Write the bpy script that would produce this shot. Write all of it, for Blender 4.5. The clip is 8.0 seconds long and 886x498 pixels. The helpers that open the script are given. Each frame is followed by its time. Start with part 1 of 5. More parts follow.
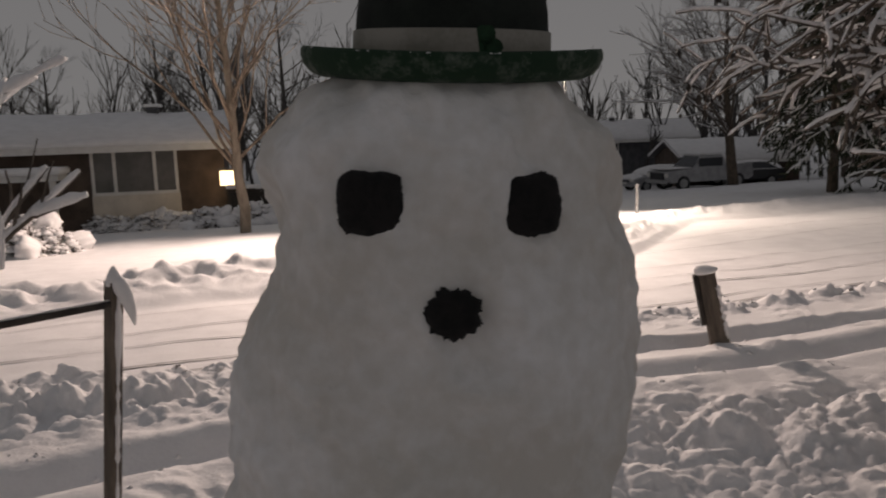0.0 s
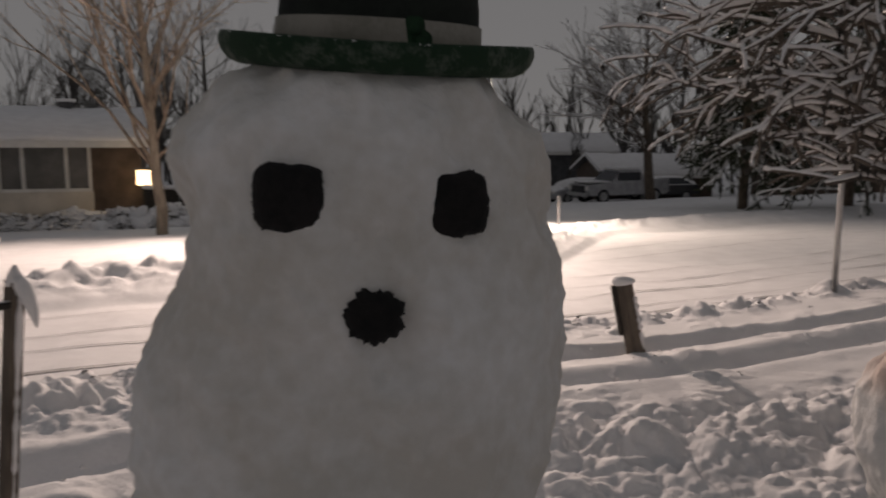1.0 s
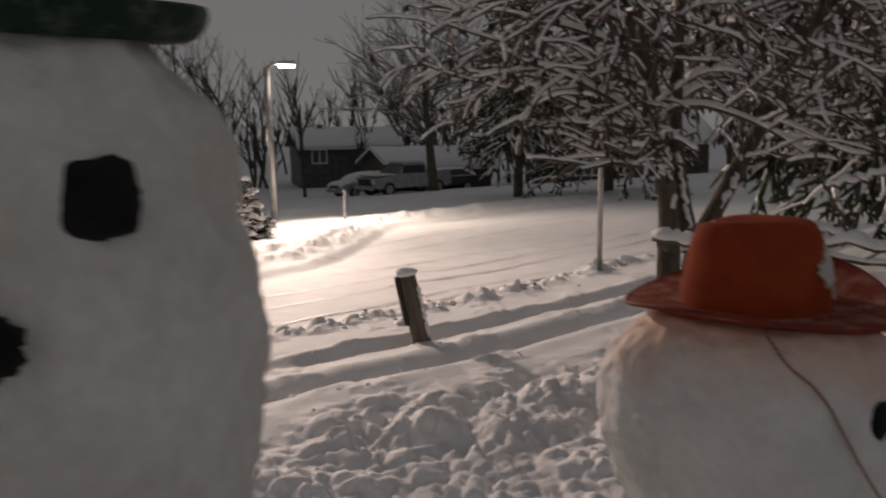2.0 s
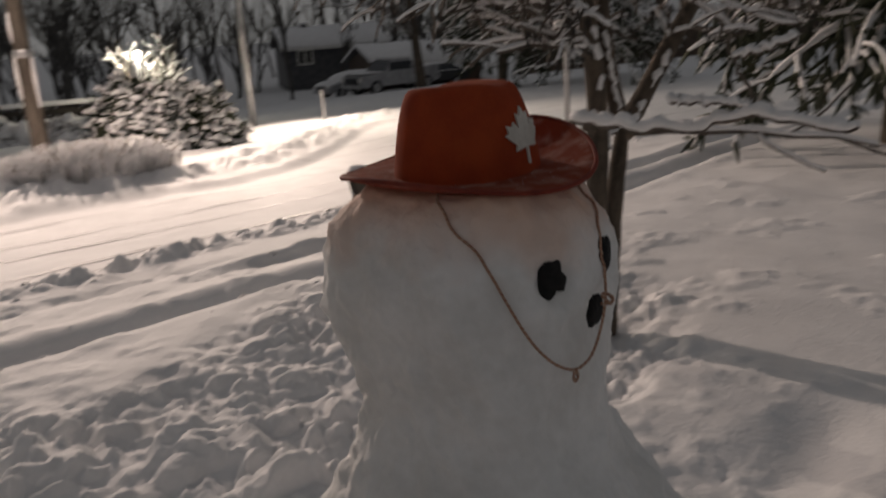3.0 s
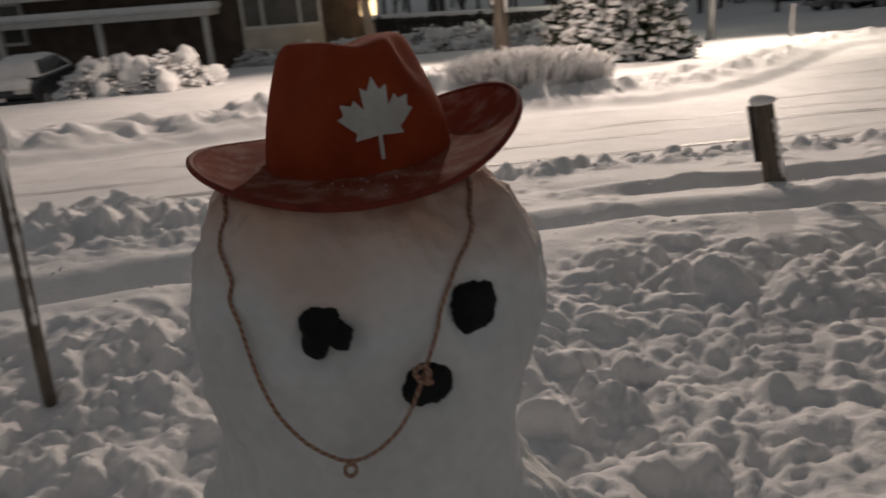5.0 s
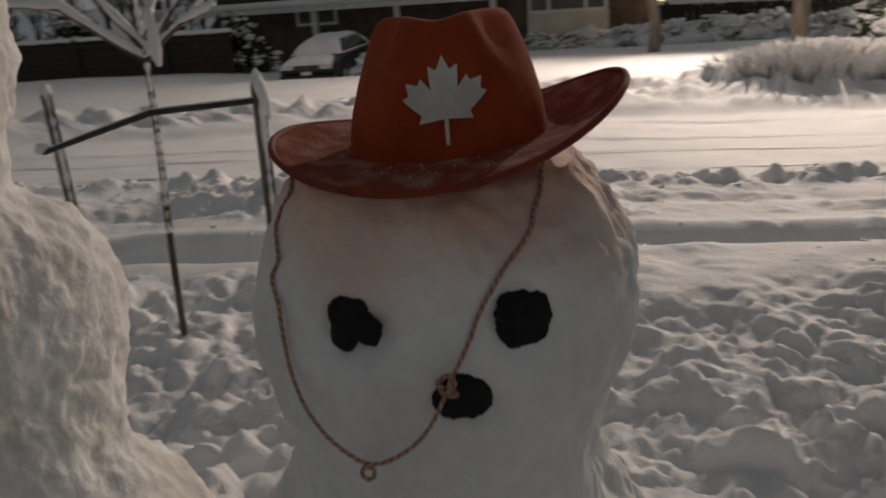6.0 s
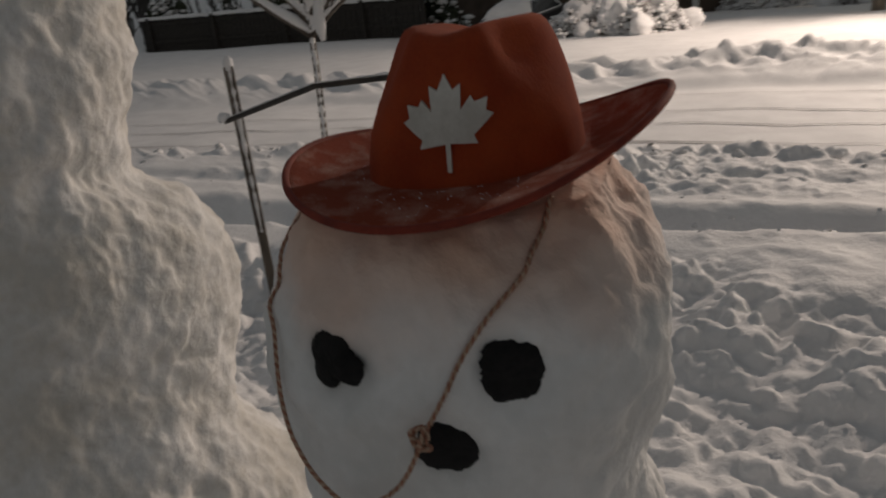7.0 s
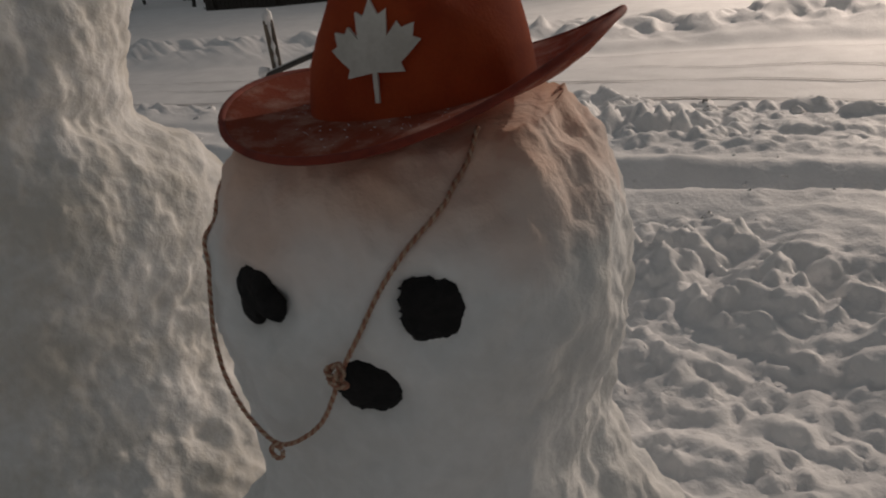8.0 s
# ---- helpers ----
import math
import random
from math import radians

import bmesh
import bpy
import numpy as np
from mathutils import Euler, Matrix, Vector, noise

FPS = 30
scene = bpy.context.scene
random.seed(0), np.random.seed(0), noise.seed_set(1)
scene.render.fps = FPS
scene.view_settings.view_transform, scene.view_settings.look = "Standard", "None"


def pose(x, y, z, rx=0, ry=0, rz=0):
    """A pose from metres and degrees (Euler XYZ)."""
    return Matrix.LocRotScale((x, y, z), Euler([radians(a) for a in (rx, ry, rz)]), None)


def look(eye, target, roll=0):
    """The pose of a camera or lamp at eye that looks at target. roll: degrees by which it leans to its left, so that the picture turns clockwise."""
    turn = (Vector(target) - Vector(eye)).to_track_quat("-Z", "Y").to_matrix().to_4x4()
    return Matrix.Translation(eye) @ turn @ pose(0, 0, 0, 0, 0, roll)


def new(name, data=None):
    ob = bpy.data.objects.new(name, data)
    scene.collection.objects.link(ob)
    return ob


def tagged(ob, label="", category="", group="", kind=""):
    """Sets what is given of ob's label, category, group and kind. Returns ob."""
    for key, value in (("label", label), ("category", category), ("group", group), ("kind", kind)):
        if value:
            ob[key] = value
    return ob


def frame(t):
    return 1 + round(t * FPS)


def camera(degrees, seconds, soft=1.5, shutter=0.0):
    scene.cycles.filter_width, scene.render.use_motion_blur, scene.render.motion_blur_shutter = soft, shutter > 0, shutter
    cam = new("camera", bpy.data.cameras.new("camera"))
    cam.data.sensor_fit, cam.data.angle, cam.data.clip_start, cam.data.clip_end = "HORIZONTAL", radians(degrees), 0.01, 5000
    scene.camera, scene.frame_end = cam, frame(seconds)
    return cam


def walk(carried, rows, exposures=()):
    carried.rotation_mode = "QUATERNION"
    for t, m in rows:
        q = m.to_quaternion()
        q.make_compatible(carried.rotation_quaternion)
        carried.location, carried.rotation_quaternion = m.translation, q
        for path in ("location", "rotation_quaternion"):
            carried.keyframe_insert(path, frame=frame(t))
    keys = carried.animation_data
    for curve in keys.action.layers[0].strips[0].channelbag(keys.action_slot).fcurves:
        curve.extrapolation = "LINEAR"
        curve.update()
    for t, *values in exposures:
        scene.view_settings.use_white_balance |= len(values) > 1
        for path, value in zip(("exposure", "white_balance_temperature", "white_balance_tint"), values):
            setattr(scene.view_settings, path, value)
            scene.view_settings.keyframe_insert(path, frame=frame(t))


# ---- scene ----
cam = camera(58.3, 8.0, soft=2.0, shutter=0.5)
PATH = [
    (0, (0.107, 0.196, 1.466), (-0.18, 2.155, 1.179), -1.9),
    (0.5, (0.113, 0.193, 1.463), (-0.088, 2.164, 1.187), -0.2),
    (1, (0.104, 0.221, 1.457), (0.009, 2.201, 1.186), 0.1),
    (1.2, (0.088, 0.266, 1.446), (0.092, 2.248, 1.174), 0.7),
    (1.5, (0.097, 0.299, 1.444), (0.297, 2.27, 1.176), 1.2),
    (1.7, (0.121, 0.316, 1.451), (0.463, 2.268, 1.183), 1.6),
    (2.8, (0.438, 0.252, 1.410), (0.955, 2.131, 0.958), -3.2),
    (3, (0.515, 0.241, 1.405), (0.918, 2.125, 0.867), -3.6),
    (3.5, (0.635, 0.294, 1.391), (0.848, 2.194, 0.807), -4.2),
    (4, (0.761, 0.45, 1.372), (0.686, 2.366, 0.802), -1.1),
    (4.2, (0.798, 0.490, 1.372), (0.617, 2.389, 0.772), -1.3),
    (5.3, (1.155, 0.520, 1.398), (0.290, 2.194, 0.730), -5.4),
    (5.5, (1.187, 0.522, 1.391), (0.218, 2.144, 0.737), -5.8),
    (6, (1.163, 0.645, 1.371), (-0.09, 2.06, 0.716), -4.5),
    (6.5, (1.165, 0.72, 1.396), (-0.242, 1.972, 0.722), -5.7),
    (7, (1.211, 0.779, 1.39), (-0.341, 1.832, 0.693), -6.6),
    (7.5, (1.247, 0.821, 1.366), (-0.36, 1.757, 0.629), -7.2),
    (8, (1.246, 0.852, 1.359), (-0.361, 1.757, 0.585), -7.7),
]
walk(cam, [(t, look(eye, target, roll)) for t, eye, target, roll in PATH],
     [(0, -0.05, 7800, 8), (1.0, -0.13, 7800, 8), (1.7, -0.18, 7900, 8), (3.0, -0.22, 7800, 5), (4.0, -0.42, 7700, 4), (5.5, -0.32, 7600, 1), (6.5, -0.32, 7600, 0), (8, -0.18, 7600, 0)])

# ---- world and lamps ----
world = bpy.data.worlds.new("dusk_sky")
scene.world = world
world.use_nodes = True
wn, wl = world.node_tree.nodes, world.node_tree.links
bg = wn["Background"]
bg.inputs["Strength"].default_value = 1.0
tc = wn.new("ShaderNodeTexCoord")
sx = wn.new("ShaderNodeSeparateXYZ")
ramp = wn.new("ShaderNodeValToRGB")
ramp.color_ramp.elements[0].position, ramp.color_ramp.elements[0].color = 0.0, (0.179, 0.187, 0.218, 1)
ramp.color_ramp.elements[1].position, ramp.color_ramp.elements[1].color = 0.6, (0.120, 0.129, 0.161, 1)
wl.new(tc.outputs["Generated"], sx.inputs[0])
wl.new(sx.outputs["Z"], ramp.inputs["Fac"])
wl.new(ramp.outputs["Color"], bg.inputs["Color"])


def lamp(name, kind, place, watts, colour, size=0.2, target=None, cone=None):
    d = bpy.data.lights.new(name, kind)
    d.energy, d.color = watts, colour
    d.shadow_soft_size = size
    ob = new(name, d)
    ob.matrix_world = look(place, target) if target else pose(*place)
    if cone:
        d.spot_size, d.spot_blend = radians(cone), 0.6
    return ob


lamp("utility_pole_light", "SPOT", (-3.62, 15.00, 5.10), 3250, (1.0, 0.83, 0.84), 0.10, (-5.0, 6.2, 0.0), 158)
bpy.data.lights["utility_pole_light"].spot_blend = 0.75
lamp("street_lamp_light", "SPOT", (0.56, 18.85, 2.92), 2100, (1.0, 0.86, 0.85), 0.10, (5.0, 12.0, -0.4), 152)
bpy.data.lights["street_lamp_light"].spot_blend = 0.9
lamp("garden_light", "POINT", (-2.35, 21.6, 1.15), 140, (1.0, 0.95, 0.88), 0.08)
lamp("porch_light", "POINT", (-9.95, 23.05, 0.42), 9, (1.0, 0.72, 0.42), 0.08)

# ---- arithmetic ----
U, V = np.array([0.866, 0.5]), np.array([-0.5, 0.866])     # along and across the street


def lattice(ix, iy, iz, seed):
    h = (ix.astype(np.int64) * 374761393 + iy.astype(np.int64) * 668265263 + iz.astype(np.int64) * 1597334677 + seed * 974711) & 0xFFFFFFFF
    h = ((h ^ (h >> 13)) * 1274126177) & 0xFFFFFFFF
    h = ((h ^ (h >> 16)) * 2246822519) & 0xFFFFFFFF
    return ((h ^ (h >> 15)) & 0xFFFF) / 65535.0


def vnoise(x, y, z=None, seed=0):
    """Smooth noise from -1 to 1."""
    z = np.zeros_like(x) if z is None else z
    ix, iy, iz = np.floor(x), np.floor(y), np.floor(z)
    fx, fy, fz = x - ix, y - iy, z - iz
    fx, fy, fz = (f * f * f * (f * (f * 6 - 15) + 10) for f in (fx, fy, fz))
    out = 0
    for a in (0, 1):
        for b in (0, 1):
            for c in (0, 1):
                w = (fx if a else 1 - fx) * (fy if b else 1 - fy) * (fz if c else 1 - fz)
                out = out + w * lattice(ix + a, iy + b, iz + c, seed)
    return out * 2 - 1


def fbm(x, y, z=None, octaves=4, seed=0, gain=0.5):
    out, amp = 0, 1.0
    for o in range(octaves):
        k = 2.0 ** o
        out = out + amp * vnoise(x * k + 13.7 * o, y * k - 7.3 * o, None if z is None else z * k + 3.1 * o, seed + o)
        amp *= gain
    return out


def step(a, b, x):
    t = np.clip((x - a) / (b - a), 0, 1)
    return t * t * (3 - 2 * t)


def clods(x, y, cell, seed, share=0.6):
    """Rounded lumps of all sizes up to the cell, 0 to 1."""
    x = x / cell + 0.35 * vnoise(x / cell * 1.7, y / cell * 1.7, seed=seed + 1)
    y = y / cell + 0.35 * vnoise(x * 1.7 + 9, y / cell * 1.7, seed=seed + 2)
    ix, iy = np.floor(x), np.floor(y)
    out = np.zeros_like(x)
    for a in (-1, 0, 1):
        for b in (-1, 0, 1):
            jx, jy = ix + a, iy + b
            px, py = jx + lattice(jx, jy, jx * 0, seed), jy + lattice(jx, jy, jx * 0, seed + 3)
            r = np.where(lattice(jx, jy, jx * 0, seed + 5) < share, 0.25 + 0.55 * lattice(jx, jy, jx * 0, seed + 7), 0.0)
            d2 = ((x - px) ** 2 + (y - py) ** 2) / np.maximum(r, 1e-3) ** 2
            out = np.maximum(out, np.sqrt(np.clip(1 - d2, 0, 1)) * r)
    return out


def base_z(x, y):
    v = -0.5 * x + 0.866 * y
    z = -0.045 * np.maximum(0, v - 3) - 0.034 * np.maximum(0, v - 20)
    return np.maximum(z, -2.6)


def ground_z(x, y):
    """Height of the snow."""
    x, y = np.asarray(x, float), np.asarray(y, float)
    v, u = -0.5 * x + 0.866 * y, 0.866 * x + 0.5 * y
    wob = 0.10 * fbm(u * 0.5, v * 0.0 + 3, octaves=2, seed=5)
    vv = v + wob
    z = base_z(x, y) + 0.05 * fbm(x * 0.25, y * 0.25, octaves=3, seed=1) + 0.010 * fbm(x * 1.3, y * 1.3, octaves=3, seed=2)
    far_edge = 9.55 + 4.5 * step(5.0, 13.0, u)
    on_road = step(5.75, 6.0, vv) * (1 - step(far_edge - 0.35, far_edge, vv))
    z = z - 0.09 * on_road
    # churned clods along the near edge of the road
    clod = 0.8 * clods(u, v, 0.28, 171, 0.5) + 0.6 * clods(u, v, 0.12, 181, 0.55) + 0.15 * fbm(u * 5, v * 5, octaves=3, seed=185)
    z = z + 0.15 * clod * np.exp(-((vv - 5.68) / 0.16) ** 2)
    # ploughed bank on the far side
    bank = np.exp(-((v - far_edge - 0.65 - 0.15 * wob) / 0.50) ** 2)
    lump = 0.55 + 0.4 * fbm(u * 0.9, v * 0.9, octaves=2, seed=11) + 0.30 * clods(u, v, 0.50, 191, 0.6) + 0.8 * clods(u, v, 0.24, 201, 0.7) + 0.45 * fbm(u * 4, v * 4, octaves=3, seed=12)
    z = z + 0.17 * bank * lump * (1 - 0.45 * step(3.0, 9.0, u))
    z = z + 0.10 * step(far_edge, far_edge + 1.2, v)
    # long trough trodden beside the street, with its raised lip
    t0 = 4.16 + 0.10 * np.sin(u * 0.9) + 0.3 * wob
    lipn = 1 + 0.5 * fbm(u * 2.2, v * 2.2, octaves=3, seed=15)
    tw = 0.17 - 0.07 * step(-0.5, 1.5, u)
    z = z - (0.115 - 0.04 * step(-0.5, 1.5, u)) * np.exp(-((v - t0) / tw) ** 2) + 0.025 * lipn * np.exp(-((v - t0 - 0.24) / 0.10) ** 2)
    z = z + 0.012 * lipn * np.exp(-((v - t0 + 0.25) / 0.10) ** 2)
    t1 = 4.75 + 0.13 * np.sin(u * 0.55 + 1)
    side = step(2.4, 3.6, u)
    z = z - side * 0.06 * np.exp(-((v - t1) / 0.09) ** 2) + side * 0.03 * lipn * np.exp(-((v - t1 - 0.16) / 0.08) ** 2)
    # second, fainter tracks in the strip
    z = z - 0.035 * np.exp(-((v - 4.95 - 0.2 * np.sin(u * 0.8)) / 0.10) ** 2) * (1 - side)
    # clods thrown up beside the stakes
    pile = np.exp(-((u + 0.35) / 1.6) ** 2 - ((v - 5.15) / 0.42) ** 2)
    z = z + pile * (0.05 + 0.07 * clods(x, y, 0.34, 211, 0.6) + 0.11 * clods(x, y, 0.16, 221, 0.7) + 0.09 * clods(x, y, 0.08, 231, 0.65) + 0.02 * fbm(x * 8, y * 8, octaves=3, seed=241))
    # the yard round the figures, kicked up and rolled bare in lumps
    edge = 0.35 * fbm(x * 0.8, y * 0.8, octaves=3, seed=31)
    yard = (1 - step(3.1, 3.75, v + edge)) * (1 - step(1.25, 2.0, x - 0.30 * (y - 2) + 1.1 * edge))
    a = fbm(x * 2.2, y * 2.2, octaves=2, seed=41, gain=0.5)
    c = vnoise(x * 1.2, y * 1.2, seed=44)
    full = 0.55 + 0.45 * step(-0.4, 0.2, vnoise(x * 1.6, y * 1.6, seed=46))
    z = z + yard * (-0.13 + 0.028 * a + 0.04 * c + full * (0.13 * clods(x, y, 0.27, 141, 0.5) + 0.09 * clods(x, y, 0.14, 151, 0.55) + 0.05 * clods(x, y, 0.07, 161, 0.6)) + 0.022 * np.abs(fbm(x * 9, y * 9, octaves=3, seed=49)) + 0.008 * fbm(x * 24, y * 24, octaves=2, seed=48))
    z = z + 0.02 * np.maximum(0, fbm(x * 3.0, y * 3.0, octaves=4, seed=47, gain=0.6) - 0.25) * (1 - yard) * (1 - on_road) * step(9, 6, v)
    # trodden oblong by the young trees
    z = z - 0.06 * np.exp(-(((x - 2.15) * 0.8 + (y - 2.3) * 0.6) / 0.42) ** 4 - (((x - 2.15) * -0.6 + (y - 2.3) * 0.8) / 0.16) ** 2)
    # dip of the drive where the car stands
    z = z - 0.28 * np.exp(-((x + 15.4) ** 2 + (y - 15.4) ** 2) / 12.0)
    # mounds under the figures
    for cx, cy, r, h in ((0.02, 0.90, 0.56, 0.14), (0.745, 1.110, 0.50, 0.13)):
        z = z + h * np.exp(-(((x - cx) ** 2 + (y - cy) ** 2) / r ** 2))
    return z


def gz(x, y):
    return float(ground_z(np.array([x]), np.array([y]))[0])


# ---- materials ----
def material(name):
    m = bpy.data.materials.new(name)
    m.use_nodes = True
    return m, m.node_tree.nodes, m.node_tree.links, m.node_tree.nodes["Principled BSDF"]


def coat(name, a, b, scale=4.0, rough=0.8, bump=0.3, fine=60.0, metal=0.0, contrast=(0.35, 0.65), depth=0.02, stretch=(1, 1, 1), per_object=0.0):
    """Two colours mixed by broad noise, with fine grain as relief."""
    m, n, l, p = material(name)
    t = n.new("ShaderNodeTexCoord")
    mp = n.new("ShaderNodeMapping")
    mp.inputs["Scale"].default_value = stretch
    l.new(t.outputs["Object"], mp.inputs[0])
    broad, grain = n.new("ShaderNodeTexNoise"), n.new("ShaderNodeTexNoise")
    broad.inputs["Scale"].default_value, broad.inputs["Detail"].default_value = scale, 5
    grain.inputs["Scale"].default_value, grain.inputs["Detail"].default_value = fine, 4
    l.new(mp.outputs[0], broad.inputs["Vector"])
    l.new(mp.outputs[0], grain.inputs["Vector"])
    mix = n.new("ShaderNodeMath")
    mix.operation = "MULTIPLY_ADD"
    mix.inputs[1].default_value = 0.35
    l.new(grain.outputs["Fac"], mix.inputs[0])
    l.new(broad.outputs["Fac"], mix.inputs[2])
    r = n.new("ShaderNodeValToRGB")
    r.color_ramp.elements[0].position, r.color_ramp.elements[0].color = contrast[0] + 0.17, (*a, 1)
    r.color_ramp.elements[1].position, r.color_ramp.elements[1].color = contrast[1] + 0.17, (*b, 1)
    l.new(mix.outputs[0], r.inputs["Fac"])
    if per_object:
        info, hsv, mr = n.new("ShaderNodeObjectInfo"), n.new("ShaderNodeHueSaturation"), n.new("ShaderNodeMapRange")
        mr.inputs["To Min"].default_value, mr.inputs["To Max"].default_value = 1 - per_object, 1 + per_object
        l.new(info.outputs["Random"], mr.inputs["Value"])
        l.new(mr.outputs[0], hsv.inputs["Value"])
        l.new(r.outputs["Color"], hsv.inputs["Color"])
        l.new(hsv.outputs["Color"], p.inputs["Base Color"])
    else:
        l.new(r.outputs["Color"], p.inputs["Base Color"])
    bm_ = n.new("ShaderNodeBump")
    bm_.inputs["Strength"].default_value, bm_.inputs["Distance"].default_value = bump, depth
    l.new(mix.outputs[0], bm_.inputs["Height"])
    l.new(bm_.outputs[0], p.inputs["Normal"])
    p.inputs["Roughness"].default_value, p.inputs["Metallic"].default_value = rough, metal
    return m


def glow(name, colour, strength):
    m, n, l, p = material(name)
    p.inputs["Base Color"].default_value = (*colour, 1)
    p.inputs["Emission Color"].default_value = (*colour, 1)
    p.inputs["Emission Strength"].default_value = strength
    return m


SNOW = coat("snow", (0.80, 0.79, 0.79), (0.88, 0.87, 0.87), 3.0, 0.7, 0.6, 45, depth=0.022)
PACKED = coat("packed_snow", (0.66, 0.63, 0.58), (0.86, 0.85, 0.84), 7.0, 0.75, 0.5, 70, depth=0.015)
REDDENED = coat("reddened_snow", (0.73, 0.72, 0.70), (0.87, 0.86, 0.85), 9.0, 0.75, 0.5, 70, depth=0.015)
sn, slk = REDDENED.node_tree.nodes, REDDENED.node_tree.links
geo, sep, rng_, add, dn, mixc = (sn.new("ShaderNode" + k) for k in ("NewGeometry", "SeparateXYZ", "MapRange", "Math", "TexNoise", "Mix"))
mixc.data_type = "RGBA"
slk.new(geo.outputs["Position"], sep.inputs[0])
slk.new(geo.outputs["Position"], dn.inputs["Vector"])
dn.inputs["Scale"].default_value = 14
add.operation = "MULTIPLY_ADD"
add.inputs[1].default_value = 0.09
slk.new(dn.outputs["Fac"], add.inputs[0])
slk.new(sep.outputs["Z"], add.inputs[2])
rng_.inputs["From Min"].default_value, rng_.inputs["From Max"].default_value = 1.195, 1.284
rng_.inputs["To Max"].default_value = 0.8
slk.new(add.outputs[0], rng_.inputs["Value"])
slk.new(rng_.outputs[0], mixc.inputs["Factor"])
sbase = REDDENED.node_tree.nodes["Principled BSDF"].inputs["Base Color"]
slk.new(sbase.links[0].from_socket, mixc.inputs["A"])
mixc.inputs["B"].default_value = (0.74, 0.40, 0.25, 1)      # orange-red tint, mixed in more strongly towards the top
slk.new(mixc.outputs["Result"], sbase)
SLUSH = coat("slush", (0.30, 0.29, 0.29), (0.48, 0.47, 0.47), 6.0, 0.5, 0.3, 40)
BARK = coat("bark", (0.055, 0.042, 0.030), (0.13, 0.10, 0.075), 14, 0.9, 0.8, 70, stretch=(1, 1, 0.35))
PALE_BARK = coat("pale_bark", (0.20, 0.16, 0.12), (0.34, 0.28, 0.22), 9, 0.9, 0.6, 60, stretch=(1, 1, 0.3))
TWIG = coat("twig", (0.075, 0.060, 0.048), (0.14, 0.115, 0.095), 9, 0.9, 0.2, 40)
# lifted from near black so the colour carries the haze over distant trees
FAR_TWIG = coat("far_twig", (0.06, 0.055, 0.052), (0.10, 0.092, 0.085), 2, 0.9, 0.1, 20)
OLD_WOOD = coat("weathered_wood", (0.075, 0.060, 0.048), (0.17, 0.140, 0.112), 12, 0.85, 0.5, 80, stretch=(1, 1, 0.15), depth=0.006)
DARK_WOOD = coat("dark_wet_wood", (0.016, 0.013, 0.010), (0.042, 0.034, 0.027), 12, 0.7, 0.5, 80, depth=0.006)
COAL = coat("coal", (0.004, 0.004, 0.004), (0.012, 0.010, 0.010), 40, 0.95, 0.9, 160, depth=0.004)
NEEDLES = coat("needles", (0.018, 0.024, 0.012), (0.045, 0.050, 0.025), 6, 0.9, 0.3, 60)
BRICK = coat("brick", (0.065, 0.046, 0.036), (0.115, 0.085, 0.066), 2, 0.9, 0.4, 30)
SIDING = coat("pale_siding", (0.55, 0.50, 0.43), (0.66, 0.60, 0.52), 2, 0.7, 0.1, 20)
TRIM = coat("white_trim", (0.62, 0.60, 0.57), (0.74, 0.72, 0.69), 4, 0.5, 0.1, 30)
DARK_PAINT = coat("dark_paint", (0.05, 0.05, 0.055), (0.09, 0.09, 0.095), 3, 0.6, 0.1, 30)
METAL = coat("galvanised_steel", (0.30, 0.30, 0.30), (0.44, 0.44, 0.44), 5, 0.45, 0.1, 40, metal=0.7)
FELT_GREEN = coat("green_felt", (0.010, 0.030, 0.014), (0.020, 0.062, 0.028), 30, 0.95, 0.5, 300, depth=0.002)
FELT_BLACK = coat("dark_green_felt", (0.008, 0.011, 0.009), (0.016, 0.022, 0.017), 30, 0.95, 0.5, 300, depth=0.002)
FROST_GREEN = coat("frosted_green_felt", (0.010, 0.034, 0.015), (0.13, 0.15, 0.125), 45, 0.95, 0.6, 330, contrast=(0.50, 0.78), depth=0.002)
BAND = coat("cream_ribbon", (0.22, 0.21, 0.175), (0.33, 0.31, 0.27), 20, 0.8, 0.3, 200, depth=0.002)
FELT_RED = coat("red_felt", (0.29, 0.046, 0.014), (0.42, 0.078, 0.022), 22, 0.95, 0.5, 320, depth=0.002)
FROSTED = coat("frosted_red_felt", (0.28, 0.045, 0.014), (0.50, 0.27, 0.21), 38, 0.9, 0.8, 420, contrast=(0.46, 0.72), depth=0.003)
for felt in (FELT_RED, FROSTED):       # thin felt lets some light through
    n, l, p = felt.node_tree.nodes, felt.node_tree.links, felt.node_tree.nodes["Principled BSDF"]
    thin, blend = n.new("ShaderNodeBsdfTranslucent"), n.new("ShaderNodeMixShader")
    thin.inputs["Color"].default_value = (0.62, 0.11, 0.03, 1)
    blend.inputs["Fac"].default_value = 0.28
    l.new(p.outputs[0], blend.inputs[1])
    l.new(thin.outputs[0], blend.inputs[2])
    l.new(blend.outputs[0], n["Material Output"].inputs["Surface"])
PIPING = coat("dark_red_piping", (0.16, 0.018, 0.008), (0.24, 0.03, 0.012), 40, 0.8, 0.3, 200, depth=0.002)
LEAF_WHITE = coat("cream_felt", (0.56, 0.53, 0.48), (0.68, 0.65, 0.60), 40, 0.9, 0.3, 300, depth=0.001)
PALE_CORD = coat("pale_cord", (0.40, 0.26, 0.18), (0.55, 0.40, 0.30), 200, 0.8, 0.4, 500, depth=0.001)
CORD = coat("twisted_cord", (0.28, 0.11, 0.065), (0.42, 0.21, 0.14), 260, 0.8, 0.4, 500, depth=0.001)
